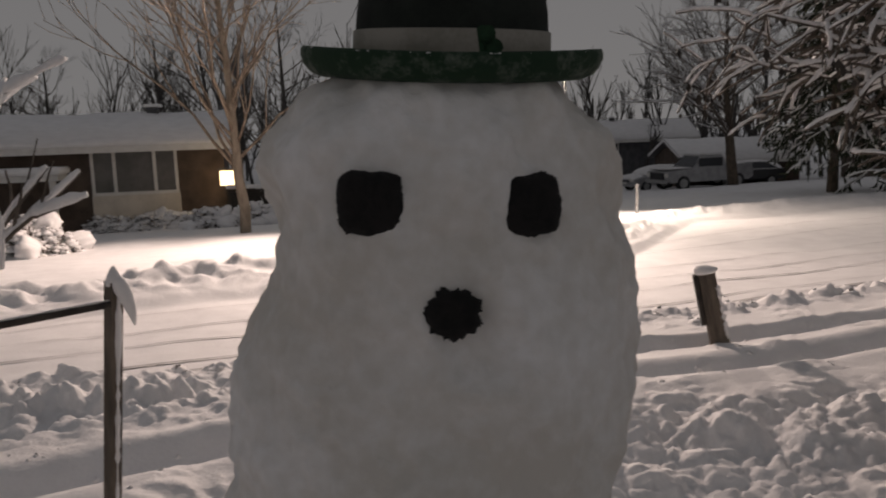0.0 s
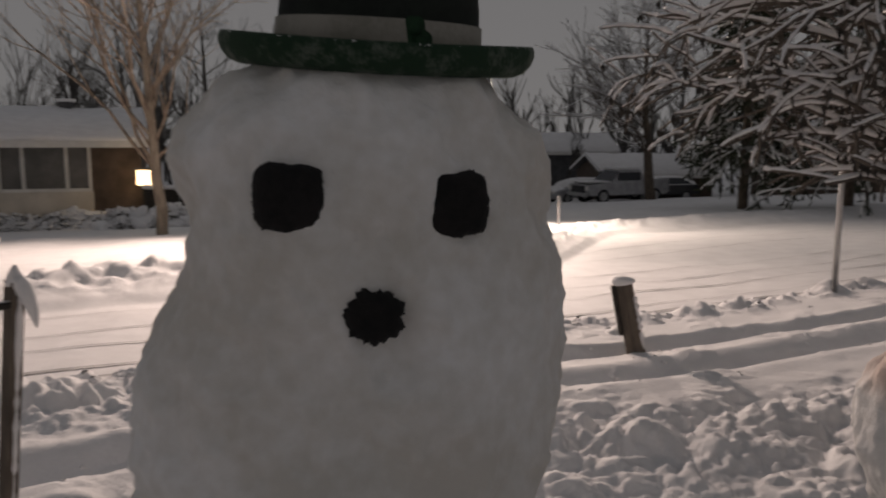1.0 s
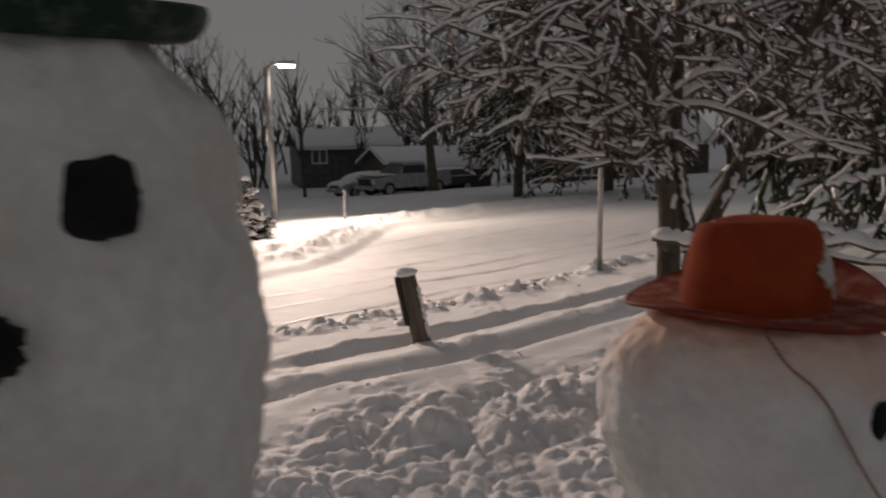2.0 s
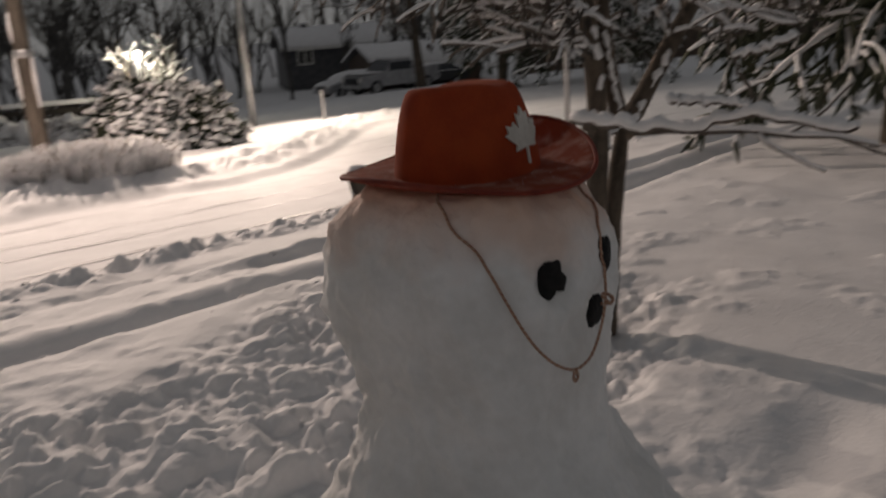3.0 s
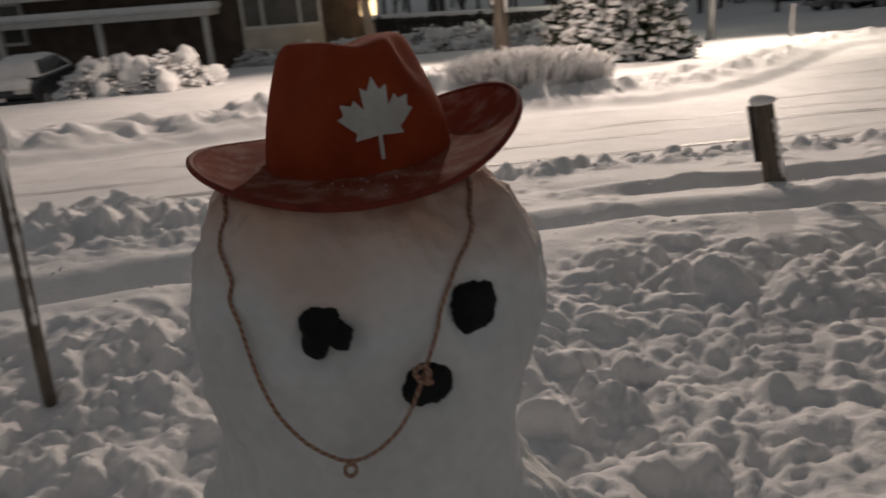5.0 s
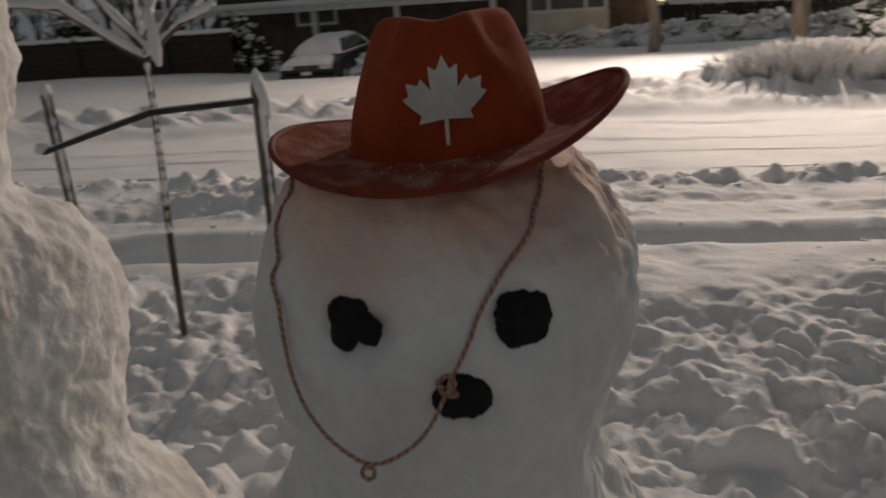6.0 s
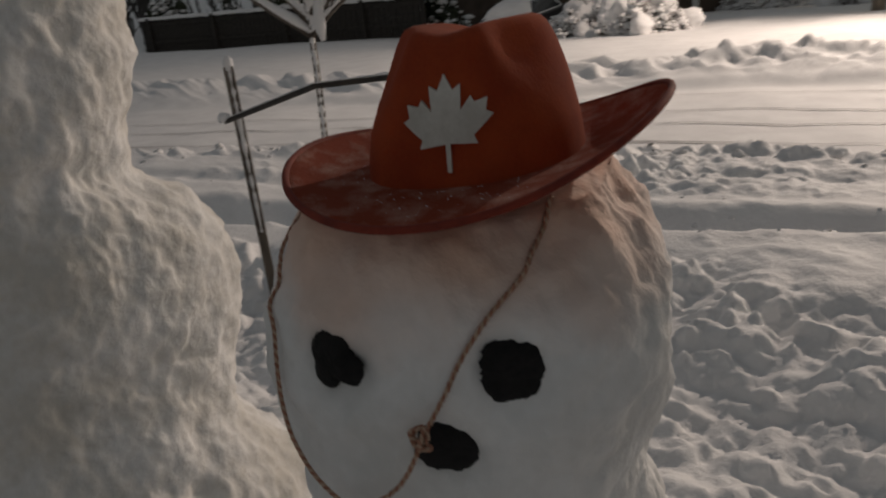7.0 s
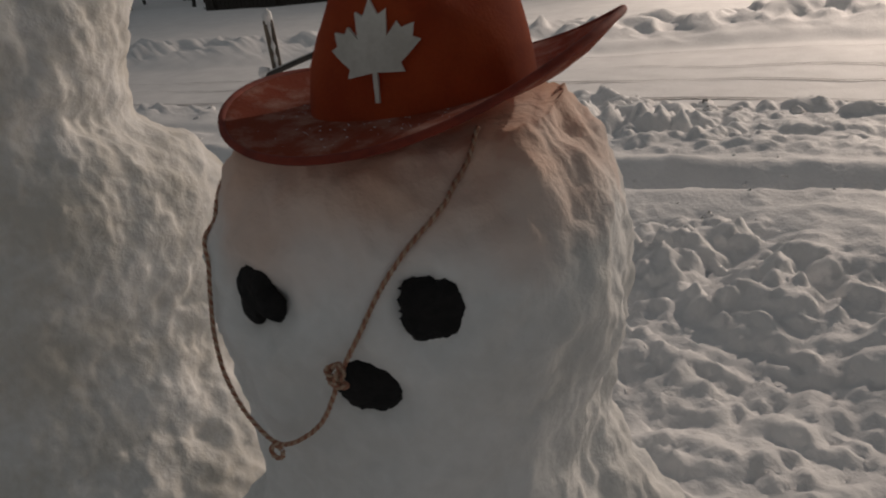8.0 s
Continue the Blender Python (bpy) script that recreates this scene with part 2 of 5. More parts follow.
GLASS, _, _, gp = material("window_glass")
gp.inputs["Base Color"].default_value, gp.inputs["Roughness"].default_value = (0.03, 0.033, 0.038, 1), 0.08
# house panes: mottled grey, paler than the car glass
GREY_PANE = coat("grey_pane_glass", (0.085, 0.082, 0.075), (0.13, 0.125, 0.115), 1.5, 0.15, 0.02, 8)
CAR_DARK = coat("dark_car_paint", (0.012, 0.012, 0.014), (0.025, 0.025, 0.028), 3, 0.3, 0.05, 40)
CAR_SILVER = coat("silver_car_paint", (0.30, 0.30, 0.31), (0.42, 0.42, 0.43), 3, 0.35, 0.05, 40, metal=0.4)
RUBBER = coat("rubber", (0.012, 0.012, 0.012), (0.03, 0.03, 0.03), 20, 0.9, 0.3, 80)
WARM = glow("porch_lamp_glow", (1.0, 0.72, 0.46), 3.2)
WHITE_GLOW = glow("street_lamp_glow", (1.0, 0.95, 0.90), 12.0)


# ---- mesh helpers ----
def mesh(name, verts, faces, mat, parent=None, label="", smooth=True):
    me = bpy.data.meshes.new(name)
    me.from_pydata([tuple(map(float, v)) for v in verts], [], [tuple(map(int, f)) for f in faces])
    me.materials.append(mat)
    if smooth:
        me.polygons.foreach_set("use_smooth", [True] * len(me.polygons))
    ob = new(name, me)
    ob.parent = parent
    if label:
        ob["label"] = label
    return ob


def part(name, bm, mat, parent=None, label="", smooth=False):
    bmesh.ops.recalc_face_normals(bm, faces=bm.faces)
    me = bpy.data.meshes.new(name)
    bm.to_mesh(me)
    bm.free()
    me.materials.append(mat)
    if smooth:
        me.polygons.foreach_set("use_smooth", [True] * len(me.polygons))
    ob = new(name, me)
    ob.parent = parent
    if label:
        ob["label"] = label
    return ob


def thing(name, m, label, category, group="", kind=""):
    ob = new(name)
    ob.matrix_world = m
    ob.empty_display_size = 0.1
    return tagged(ob, label, category, group, kind)


def block(bm, x0, x1, y0, y1, z0, z1, bevel=0.0, m=None):
    r = bmesh.ops.create_cube(bm, size=1.0)
    vs = r["verts"]
    for w in vs:
        w.co = Vector((x0 + (w.co.x + 0.5) * (x1 - x0), y0 + (w.co.y + 0.5) * (y1 - y0), z0 + (w.co.z + 0.5) * (z1 - z0)))
    if bevel:
        es = list({e for w in vs for e in w.link_edges})
        out = bmesh.ops.bevel(bm, geom=es, offset=bevel, segments=2, affect="EDGES", profile=0.5)
        vs = out["verts"]
    if m is not None:
        bmesh.ops.transform(bm, matrix=m, verts=list(vs))
    return bm


def slab(name, x0, x1, y0, y1, z0, z1, mat, parent, label="", bevel=0.0, m=None):
    return part(name, block(bmesh.new(), x0, x1, y0, y1, z0, z1, bevel, m), mat, parent, label)


def tube_into(vs, fs, pts, radii, sides=6, squash=1.0, lift=0.0, closed=True):
    """Adds a tapered tube along pts; squash flattens it vertically, lift raises it."""
    pts = np.asarray(pts, float)
    n = len(pts)
    tang = np.gradient(pts, axis=0)
    tang /= np.linalg.norm(tang, axis=1)[:, None] + 1e-9
    start = len(vs)
    for i in range(n):
        t = tang[i]
        side = np.cross(t, (0, 0, 1.0))
        if np.linalg.norm(side) < 0.15:
            side = np.cross(t, (0, 1.0, 0))
        if squash == 1.0 and i > 0:
            side = last - t * last.dot(t)
        side /= np.linalg.norm(side)
        last = side
        up = np.cross(side, t)
        r = radii[i]
        for k in range(sides):
            a = 2 * math.pi * k / sides
            vs.append(pts[i] + side * (r * math.cos(a)) + up * (r * squash * math.sin(a)) + np.array((0, 0, lift * r)))
    for i in range(n - 1):
        for k in range(sides):
            a, b = start + i * sides + k, start + i * sides + (k + 1) % sides
            fs.append((a, b, b + sides, a + sides))
    if closed:
        fs.append(tuple(start + k for k in range(sides))[::-1])
        fs.append(tuple(start + (n - 1) * sides + k for k in range(sides)))


def revolve_faces(rows, cols, close=True):
    fs = []
    for i in range(rows - 1):
        for k in range(cols if close else cols - 1):
            a, b = i * cols + k, i * cols + (k + 1) % cols
            fs.append((a, b, b + cols, a + cols))
    return fs


# ---- ground ----
def spread(lo, hi, fine_lo, fine_hi, stepsize, growth=1.13):
    mid = list(np.arange(fine_lo, fine_hi, stepsize))
    out, d, x = [], stepsize, fine_hi
    while x < hi:
        out.append(x)
        d *= growth
        x += d
    low, d, x = [], stepsize, fine_lo
    while True:
        d *= growth
        x -= d
        if x < lo:
            break
        low.append(x)
    return np.array(low[::-1] + mid + out)


gx = spread(-400, 400, -3.4, 3.4, 0.018, 1.035)
gy = spread(-60, 700, 0.9, 6.6, 0.018, 1.013)
X, Y = np.meshgrid(gx, gy)
Z = ground_z(X.ravel(), Y.ravel())
nv, nu = X.shape
idx = np.arange(nv * nu).reshape(nv, nu)
quads = np.stack([idx[:-1, :-1], idx[:-1, 1:], idx[1:, 1:], idx[1:, :-1]], -1).reshape(-1, 4)
gm = bpy.data.meshes.new("ground")
gm.vertices.add(nv * nu)
gm.vertices.foreach_set("co", np.column_stack([X.ravel(), Y.ravel(), Z]).ravel())
gm.loops.add(quads.size)
gm.loops.foreach_set("vertex_index", quads.ravel())
gm.polygons.add(len(quads))
gm.polygons.foreach_set("loop_start", np.arange(0, quads.size, 4))
gm.polygons.foreach_set("use_smooth", np.ones(len(quads), bool))
gm.update(calc_edges=True)
gm.materials.append(SNOW)
tagged(new("ground", gm), "snow-covered yard, street and lawns with trodden tracks", "ground", kind="structure")


# ---- snow figures ----
def figure(name, centre, axis, levels, seed, label, rough, mat, dents=(), crease=None):
    """levels: z, then the reach to the right, front, left and back of a figure that faces along axis."""
    levels = sorted(levels)
    zs = np.array([l[0] for l in levels])
    reach = np.array([l[1:] for l in levels])
    rows, cols = 260, 280
    top = zs[-1]
    dense = np.linspace(zs[0], top, 3000)
    mean = np.mean([np.interp(dense, zs, reach[:, k]) for k in range(4)], axis=0)
    along = np.concatenate([[0], np.cumsum(np.hypot(np.diff(dense), np.diff(mean)))])
    zz = np.interp(np.linspace(0, along[-1], rows), along, dense)
    slopes = np.interp(zz, dense, np.gradient(mean, dense))
    face = np.array(axis) / np.hypot(*axis)
    right = np.array((-face[1], face[0]))
    th = np.linspace(0, 2 * math.pi, cols, endpoint=False)
    verts = []
    for z, slope in zip(zz, slopes):
        r, f, le, b = (np.interp(z, zs, reach[:, k]) for k in range(4))
        ca, sa = np.cos(th), np.sin(th)
        ax_ = np.where(ca > 0, r, le)
        ay_ = np.where(sa > 0, f, b)
        p = 2.3
        rad = 1.0 / ((np.abs(ca) / ax_) ** p + (np.abs(sa) / ay_) ** p) ** (1 / p)
        lx, ly = rad * ca, rad * sa
        wx, wy = centre[0] + lx * right[0] + ly * face[0], centre[1] + lx * right[1] + ly * face[1]
        wz = np.full(cols, z)
        d = 0.010 * fbm(wx * 7, wy * 7, wz * 7, 3, seed) + 0.005 * fbm(wx * 28, wy * 28, wz * 28, 3, seed + 7) + 0.0018 * fbm(wx * 85, wy * 85, wz * 85, 2, seed + 9)
        side = np.clip(0.35 - sa, 0, 1) * rough * (1 - float(step(top - 0.17, top - 0.07, np.array(z))))
        d = d + side * (0.018 * np.abs(fbm(wx * 13, wy * 13, wz * 13, 3, seed + 3)) + 0.007 * fbm(wx * 45, wy * 45, wz * 45, 2, seed + 5))
        if crease:
            zc = crease[0] + 0.025 * ca + 0.012 * vnoise(wx * 8, wy * 8, wz * 0, seed)
            q = (z - zc) / np.where(z > zc, 0.016, 0.045)
            d = d - crease[1] * step(-0.55, 0.25, -sa) * np.exp(-q ** 2)
        for (dx, dy, dz), dr in dents:
            cx, cy = dx - centre[0], dy - centre[1]
            n = math.hypot(cx, cy)
            across = np.abs(lx * (right[0] * -cy + right[1] * cx) / n + ly * (face[0] * -cy + face[1] * cx) / n)
            ahead = (lx * (right[0] * cx + right[1] * cy) + ly * (face[0] * cx + face[1] * cy)) > 0
            q = np.sqrt(across ** 2 + (z - dz) ** 2) / dr
            d = d - np.where(ahead, 0.013 * np.exp(-(q / 0.85) ** 4), 0)
        tilt = math.hypot(1, slope)
        k = 1 + d / tilt / np.maximum(rad, 0.05)
        verts += list(np.column_stack([centre[0] + (lx * right[0] + ly * face[0]) * k, centre[1] + (lx * right[1] + ly * face[1]) * k, wz + d * (0.15 - slope / tilt)]))
    fs = revolve_faces(rows, cols)
    fs.append(tuple((rows - 1) * cols + k for k in range(cols)))
    ob = mesh(name, verts, fs, mat)
    return tagged(ob, label, "snowman"), face, right


def relax(vals):
    """Levels with round interpolation between the given ones."""
    vals = sorted(vals)
    a = np.array(vals)
    z = np.linspace(a[0, 0], a[-1, 0], 60)
    cols = [z]
    for k in range(1, a.shape[1]):
        y = np.interp(z, a[:, 0], a[:, k])
        y2 = np.convolve(np.pad(y, 1, mode="edge"), (0.25, 0.5, 0.25), "valid")
        cols.append(y2)
    return [tuple(r) for r in np.column_stack(cols)]


def nearer(levels):
    return [(1.472 + 0.85 * (z - 1.472), 0.85 * r, 0.85 * f, 0.85 * l, b + (0.04 if z < 1.15 else 0.012)) for z, r, f, l, b in levels]


s1, f1, r1 = figure("snowman", (0.0188, 0.827), (0.141, -0.99), relax(nearer([
    (1.528, 0.10, 0.09, 0.09, 0.11), (1.508, 0.135, 0.115, 0.132, 0.155), (1.487, 0.157, 0.13, 0.158, 0.180), (1.462, 0.170, 0.14, 0.178, 0.19),
    (1.43, 0.181, 0.145, 0.184, 0.20), (1.39, 0.185, 0.148, 0.174, 0.207), (1.365, 0.187, 0.15, 0.156, 0.209), (1.335, 0.188, 0.152, 0.172, 0.208),
    (1.28, 0.187, 0.155, 0.194, 0.200), (1.25, 0.187, 0.158, 0.206, 0.190), (1.20, 0.180, 0.16, 0.230, 0.172), (1.17, 0.173, 0.165, 0.218, 0.158), (1.13, 0.158, 0.172, 0.226, 0.146), (1.10, 0.160, 0.18, 0.236, 0.165),
    (1.05, 0.168, 0.20, 0.262, 0.218), (0.98, 0.174, 0.22, 0.272, 0.246), (0.90, 0.175, 0.24, 0.295, 0.265), (0.80, 0.18, 0.25, 0.28, 0.258), (0.70, 0.19, 0.27, 0.29, 0.22), (0.62, 0.21, 0.28, 0.31, 0.19),
    (0.5, 0.30, 0.33, 0.36, 0.28), (0.2, 0.40, 0.40, 0.42, 0.40), (-0.2, 0.46, 0.46, 0.48, 0.46)])),
    3, "tall snowman of packed snow with black eyes and nose", 0.28, PACKED,
    (((-0.041, 0.796, 1.417), 0.034), ((0.093, 0.813, 1.411), 0.034), ((0.025, 0.808, 1.318), 0.034)), (1.155, 0.021))
s2, f2, r2 = figure("snowman", (0.672, 1.088), (0.60, -0.80), relax([
    (1.268, 0.120, 0.10, 0.110, 0.130), (1.256, 0.147, 0.128, 0.132, 0.170), (1.235, 0.163, 0.148, 0.144, 0.188), (1.21, 0.169, 0.158, 0.156, 0.206),
    (1.18, 0.172, 0.163, 0.166, 0.222), (1.12, 0.174, 0.165, 0.171, 0.224), (1.06, 0.168, 0.163, 0.170, 0.200), (1.00, 0.150, 0.155, 0.157, 0.158),
    (0.95, 0.150, 0.158, 0.168, 0.158), (0.90, 0.168, 0.185, 0.205, 0.165), (0.84, 0.212, 0.245, 0.255, 0.19), (0.70, 0.29, 0.33, 0.33, 0.25),
    (0.5, 0.32, 0.32, 0.32, 0.32), (0.2, 0.38, 0.38, 0.38, 0.38), (-0.2, 0.45, 0.45, 0.45, 0.45), (-0.5, 0.48, 0.48, 0.48, 0.48)]),
    23, "shorter snowman of packed snow with black eyes and nose", 0.75, REDDENED,
    (((0.721, 0.929, 1.172), 0.036), ((0.822, 1.011, 1.168), 0.036), ((0.781, 0.980, 1.112), 0.036)))


def knob(name, parent, place, normal, w, h, square, seed, bite=0.0, ragged=0.05):
    """A black lump pressed into the snow, w by h, rounded square, ragged at its rim."""
    n = Vector(normal).normalized()
    sidev = Vector((0, 0, 1)).cross(n).normalized()
    up = n.cross(sidev)
    rows, cols = 12, 56
    th = np.linspace(0, 2 * math.pi, cols, endpoint=False)
    rad = 1.0 / (np.abs(np.cos(th)) ** square + np.abs(np.sin(th)) ** square) ** (1 / square)
    rag = 1 + ragged * fbm(np.cos(th) * 2.2, np.sin(th) * 2.2, octaves=3, seed=seed) + 0.6 * ragged * fbm(np.cos(th) * 9, np.sin(th) * 9, octaves=2, seed=seed + 1)
    rag = rag - bite * np.exp(-((np.mod(th - radians(285) + math.pi, 2 * math.pi) - math.pi) / 0.42) ** 2)
    rag = rag - 0.5 * bite * np.exp(-((np.mod(th - radians(35) + math.pi, 2 * math.pi) - math.pi) / 0.35) ** 2)
    vs = []
    for i in range(rows):
        q = i / (rows - 1)
        s = math.cos(q * math.pi / 2) ** 0.5 if i < rows - 1 else 0.02
        d = 0.012 * math.sin(q * math.pi / 2) - 0.001
        for k in range(cols):
            c = Vector(place) + sidev * float(math.cos(th[k]) * rad[k] * rag[k] * s * w / 2) + up * float(math.sin(th[k]) * rad[k] * rag[k] * s * h / 2) + n * d
            vs.append(tuple(c))
    fs = revolve_faces(rows, cols)
    fs.append(tuple((rows - 1) * cols + k for k in range(cols)))
    crumb = random.Random(seed)
    for _ in range(34):
        k = crumb.randrange(cols)
        q = rad[k] * rag[k] * (1.0 + abs(crumb.gauss(0, 0.012)) - 0.012)
        c = Vector(place) + sidev * float(math.cos(th[k]) * q * w / 2) + up * float(math.sin(th[k]) * q * h / 2) + n * 0.001
        r = crumb.uniform(0.0004, 0.0011)
        s = len(vs)
        vs += [tuple(c + v * (r * crumb.uniform(0.6, 1.4))) for v in (sidev, up, -sidev, -up, n, -n)]
        fs += [(s, s + 1, s + 4), (s + 1, s + 2, s + 4), (s + 2, s + 3, s + 4), (s + 3, s, s + 4), (s + 1, s, s + 5), (s + 2, s + 1, s + 5), (s + 3, s + 2, s + 5), (s, s + 3, s + 5)]
    return mesh(name, vs, fs, COAL, parent)


def on_surface(ob, origin, direction):
    hit, place, normal, _ = ob.ray_cast(Vector(origin), Vector(direction).normalized())
    return (place, normal) if hit else (None, None)


# ---- faces ----
for nm, px, w, h, sq, sd in (("eye", (-0.041, 0.796, 1.417), 0.0475, 0.0462, 4.2, 1), ("eye", (0.093, 0.813, 1.411), 0.0455, 0.0465, 4.2, 2), ("nose", (0.025, 0.808, 1.318), 0.039, 0.037, 2.2, 3)):
    e = Vector((0.109, 0.158, 1.472))
    place, nrm = on_surface(s1, e, Vector(px) - e)
    knob(nm, s1, place, (f1[0] + 1.2 * (place.x - 0.0188), f1[1] + 1.2 * (place.y - 0.827), 0), w, h, sq, sd, 0.0, 0.13 if nm == "nose" else 0.05)
for nm, px, w, h, sq, sd, bite in (("eye", (0.721, 0.929, 1.172), 0.042, 0.050, 3.0, 14, 0.55), ("eye", (0.822, 1.011, 1.168), 0.047, 0.049, 3.2, 15, 0.0), ("nose", (0.781, 0.980, 1.112), 0.047, 0.047, 2.4, 16, 0.0)):
    place, nrm = on_surface(s2, Vector(px) + Vector((*f2, 0)) * 0.2, Vector((-f2[0], -f2[1], 0)))
    knob(nm, s2, place, (0.3 * f2[0] + 4 * (place.x - 0.672), 0.3 * f2[1] + 4 * (place.y - 1.088), 0), w, h, sq, sd, bite, 0.07)

# ---- green bowler hat ----
COLS = 120
TH = np.linspace(0, 2 * math.pi, COLS, endpoint=False)


def shell(name, outline, mat, parent, label="", shape=None, cap=False):
    """outline: rows of radius and height; shape(r, z, th) gives x, y, z."""
    vs = []
    for r, z in outline:
        x, y, zz = shape(r, z, TH)
        vs += list(np.column_stack([x, y, zz]))
    fs = revolve_faces(len(outline), COLS)
    if cap:
        fs.append(tuple((len(outline) - 1) * COLS + k for k in range(COLS)))
    return mesh(name, vs, fs, mat, parent, label)


def bowler_brim(r, z, th):
    out = np.clip((r - 0.10) / 0.052, 0, 1)
    side = np.abs(np.cos(th)) ** 2
    return r * np.cos(th) * 1.0, r * np.sin(th) * 0.93, z + out ** 2 * 0.004 * side - 0.002 * (1 - side) * out


def bowler_crown(r, z, th):
    return r * np.cos(th), r * np.sin(th) * 0.95, z + 0 * th


hat1 = thing("bowler_hat", pose(0.027, 0.827, 1.519, 5.0, 2.5, 8.1), "dark green felt bowler hat dusted with snow, on the tall snowman", "hat")
shell("brim", [(0.098, 0.004), (0.120, 0.001), (0.136, 0.000), (0.146, 0.003), (0.1525, 0.010), (0.1555, 0.018), (0.1555, 0.0235), (0.1535, 0.028), (0.1505, 0.028), (0.1495, 0.024), (0.1495, 0.018), (0.1465, 0.012), (0.138, 0.007), (0.120, 0.007), (0.098, 0.010)],
      FROST_GREEN, hat1, "curled dark green felt brim", bowler_brim)
shell("crown", [(0.101, 0.006), (0.1005, 0.02), (0.0995, 0.045), (0.098, 0.065), (0.095, 0.085), (0.089, 0.102), (0.078, 0.116), (0.060, 0.127), (0.035, 0.133), (0.006, 0.135)], FELT_BLACK, hat1, "", bowler_crown, True)
shell("ribbon", [(0.1005, 0.014), (0.1030, 0.015), (0.1018, 0.047), (0.0990, 0.048)], BAND, hat1, "cream ribbon band", bowler_crown)


def shamrock():
    vs, fs = [], []
    for ang in (90, 210, 330):
        cx, cz = 0.0085 * math.cos(radians(ang)), 0.0085 * math.sin(radians(ang))
        s = len(vs)
        for k in range(20):
            a = 2 * math.pi * k / 20
            r = 0.0095 * (1 - 0.22 * math.exp(-((math.atan2(math.sin(a - radians(ang)), math.cos(a - radians(ang)))) / 0.35) ** 2))
            vs.append((cx + r * math.cos(a), 0.002, cz + r * math.sin(a)))
        for k in range(20):
            a = 2 * math.pi * k / 20
            vs.append((vs[s + k][0], -0.002, vs[s + k][2]))
        fs.append(tuple(range(s + 20, s + 40)))
        for k in range(20):
            fs.append((s + k, s + (k + 1) % 20, s + 20 + (k + 1) % 20, s + 20 + k))
    return vs, fs


sv, sf = shamrock()
hat1.scale = (0.81, 0.81, 0.81)
sham = mesh("shamrock", [(x + 0.030, y - 0.0945 * 1.0 + 0.002, z + 0.034) for x, y, z in sv], sf, FELT_GREEN, hat1, "small green felt shamrock", False)


def dusting(name, spots, parent, label, size):
    """Crusts of snow lying on a thing: low uneven caps at the given places."""
    vs, fs = [], []
    for (x, y, z), r in spots:
        s = len(vs)
        vs.append((x, y, z + 0.35 * r))
        for q in (0.55, 1.0):
            for k in range(10):
                a = 2 * math.pi * k / 10
                rr = r * q * random.uniform(0.7, 1.25)
                vs.append((x + rr * math.cos(a), y + rr * math.sin(a), z + (0.28 * r if q < 1 else -0.1 * r)))
        for k in range(10):
            fs.append((s, s + 1 + k, s + 1 + (k + 1) % 10))
            fs.append((s + 1 + k, s + 11 + k, s + 11 + (k + 1) % 10, s + 1 + (k + 1) % 10))
    return mesh(name, vs, fs, SNOW, parent, label)


random.seed(4)
spots = []
for i in range(90):
    a, r = radians(random.uniform(200, 340)), random.choice((random.uniform(0.130, 0.144), random.uniform(0.1505, 0.1530)))
    x, y, z = bowler_brim(np.array([r]), np.array([0.0085 if r < 0.147 else 0.0275]), np.array([a]))
    spots.append(((x[0], y[0], z[0] - 0.001), random.uniform(0.0008, 0.0028)))
tagged(dusting("snow_dusting", spots, hat1, "thin crust of snow", 0.002), kind="stuff")

# ---- red cowboy hat ----
HAT = Matrix(((0.8, -0.6, 0, 0.668), (0.6, 0.8, 0, 1.120), (0, 0, 1, 1.276), (0, 0, 0, 1)))     # x: its left side, -y: its front
hat2 = thing("cowboy_hat", HAT, "red felt cowboy hat with a white maple leaf, frosted with snow", "hat")


def brim_z(x, y):
    q = np.sqrt((x / 0.162) ** 2 + (y / 0.172) ** 2)
    s, c = (x / 0.162) / np.maximum(q, 1e-6), (y / 0.172) / np.maximum(q, 1e-6)
    e = np.clip((q - 0.5) / 0.5, 0, 1.1)
    return e ** 2.4 * (np.where(x > 0, 0.037, 0.028) * np.abs(s) ** 2.2 - 0.004 * c ** 2) + 0.088 * x * (0.6 + 0.4 * e)


def cowboy_brim(r, z, th):
    x, y = 0.162 * r * np.cos(th), 0.172 * r * np.sin(th)
    return x, y, brim_z(x, y) + z


def crown_r(th, z):
    t = np.clip(z / 0.115, 0, 1)
    a, b = 0.092 - 0.010 * t - 0.006 * t ** 3, 0.098 - 0.012 * t - 0.010 * t ** 3
    front = np.exp(-((np.mod(th + math.pi / 2 + math.pi, 2 * math.pi) - math.pi) / 0.9) ** 2)
    p = 2.15
    r = 1 / ((np.abs(np.cos(th)) / a) ** p + (np.abs(np.sin(th)) / b) ** p) ** (1 / p)
    return r * (1 - 0.05 * front * t)


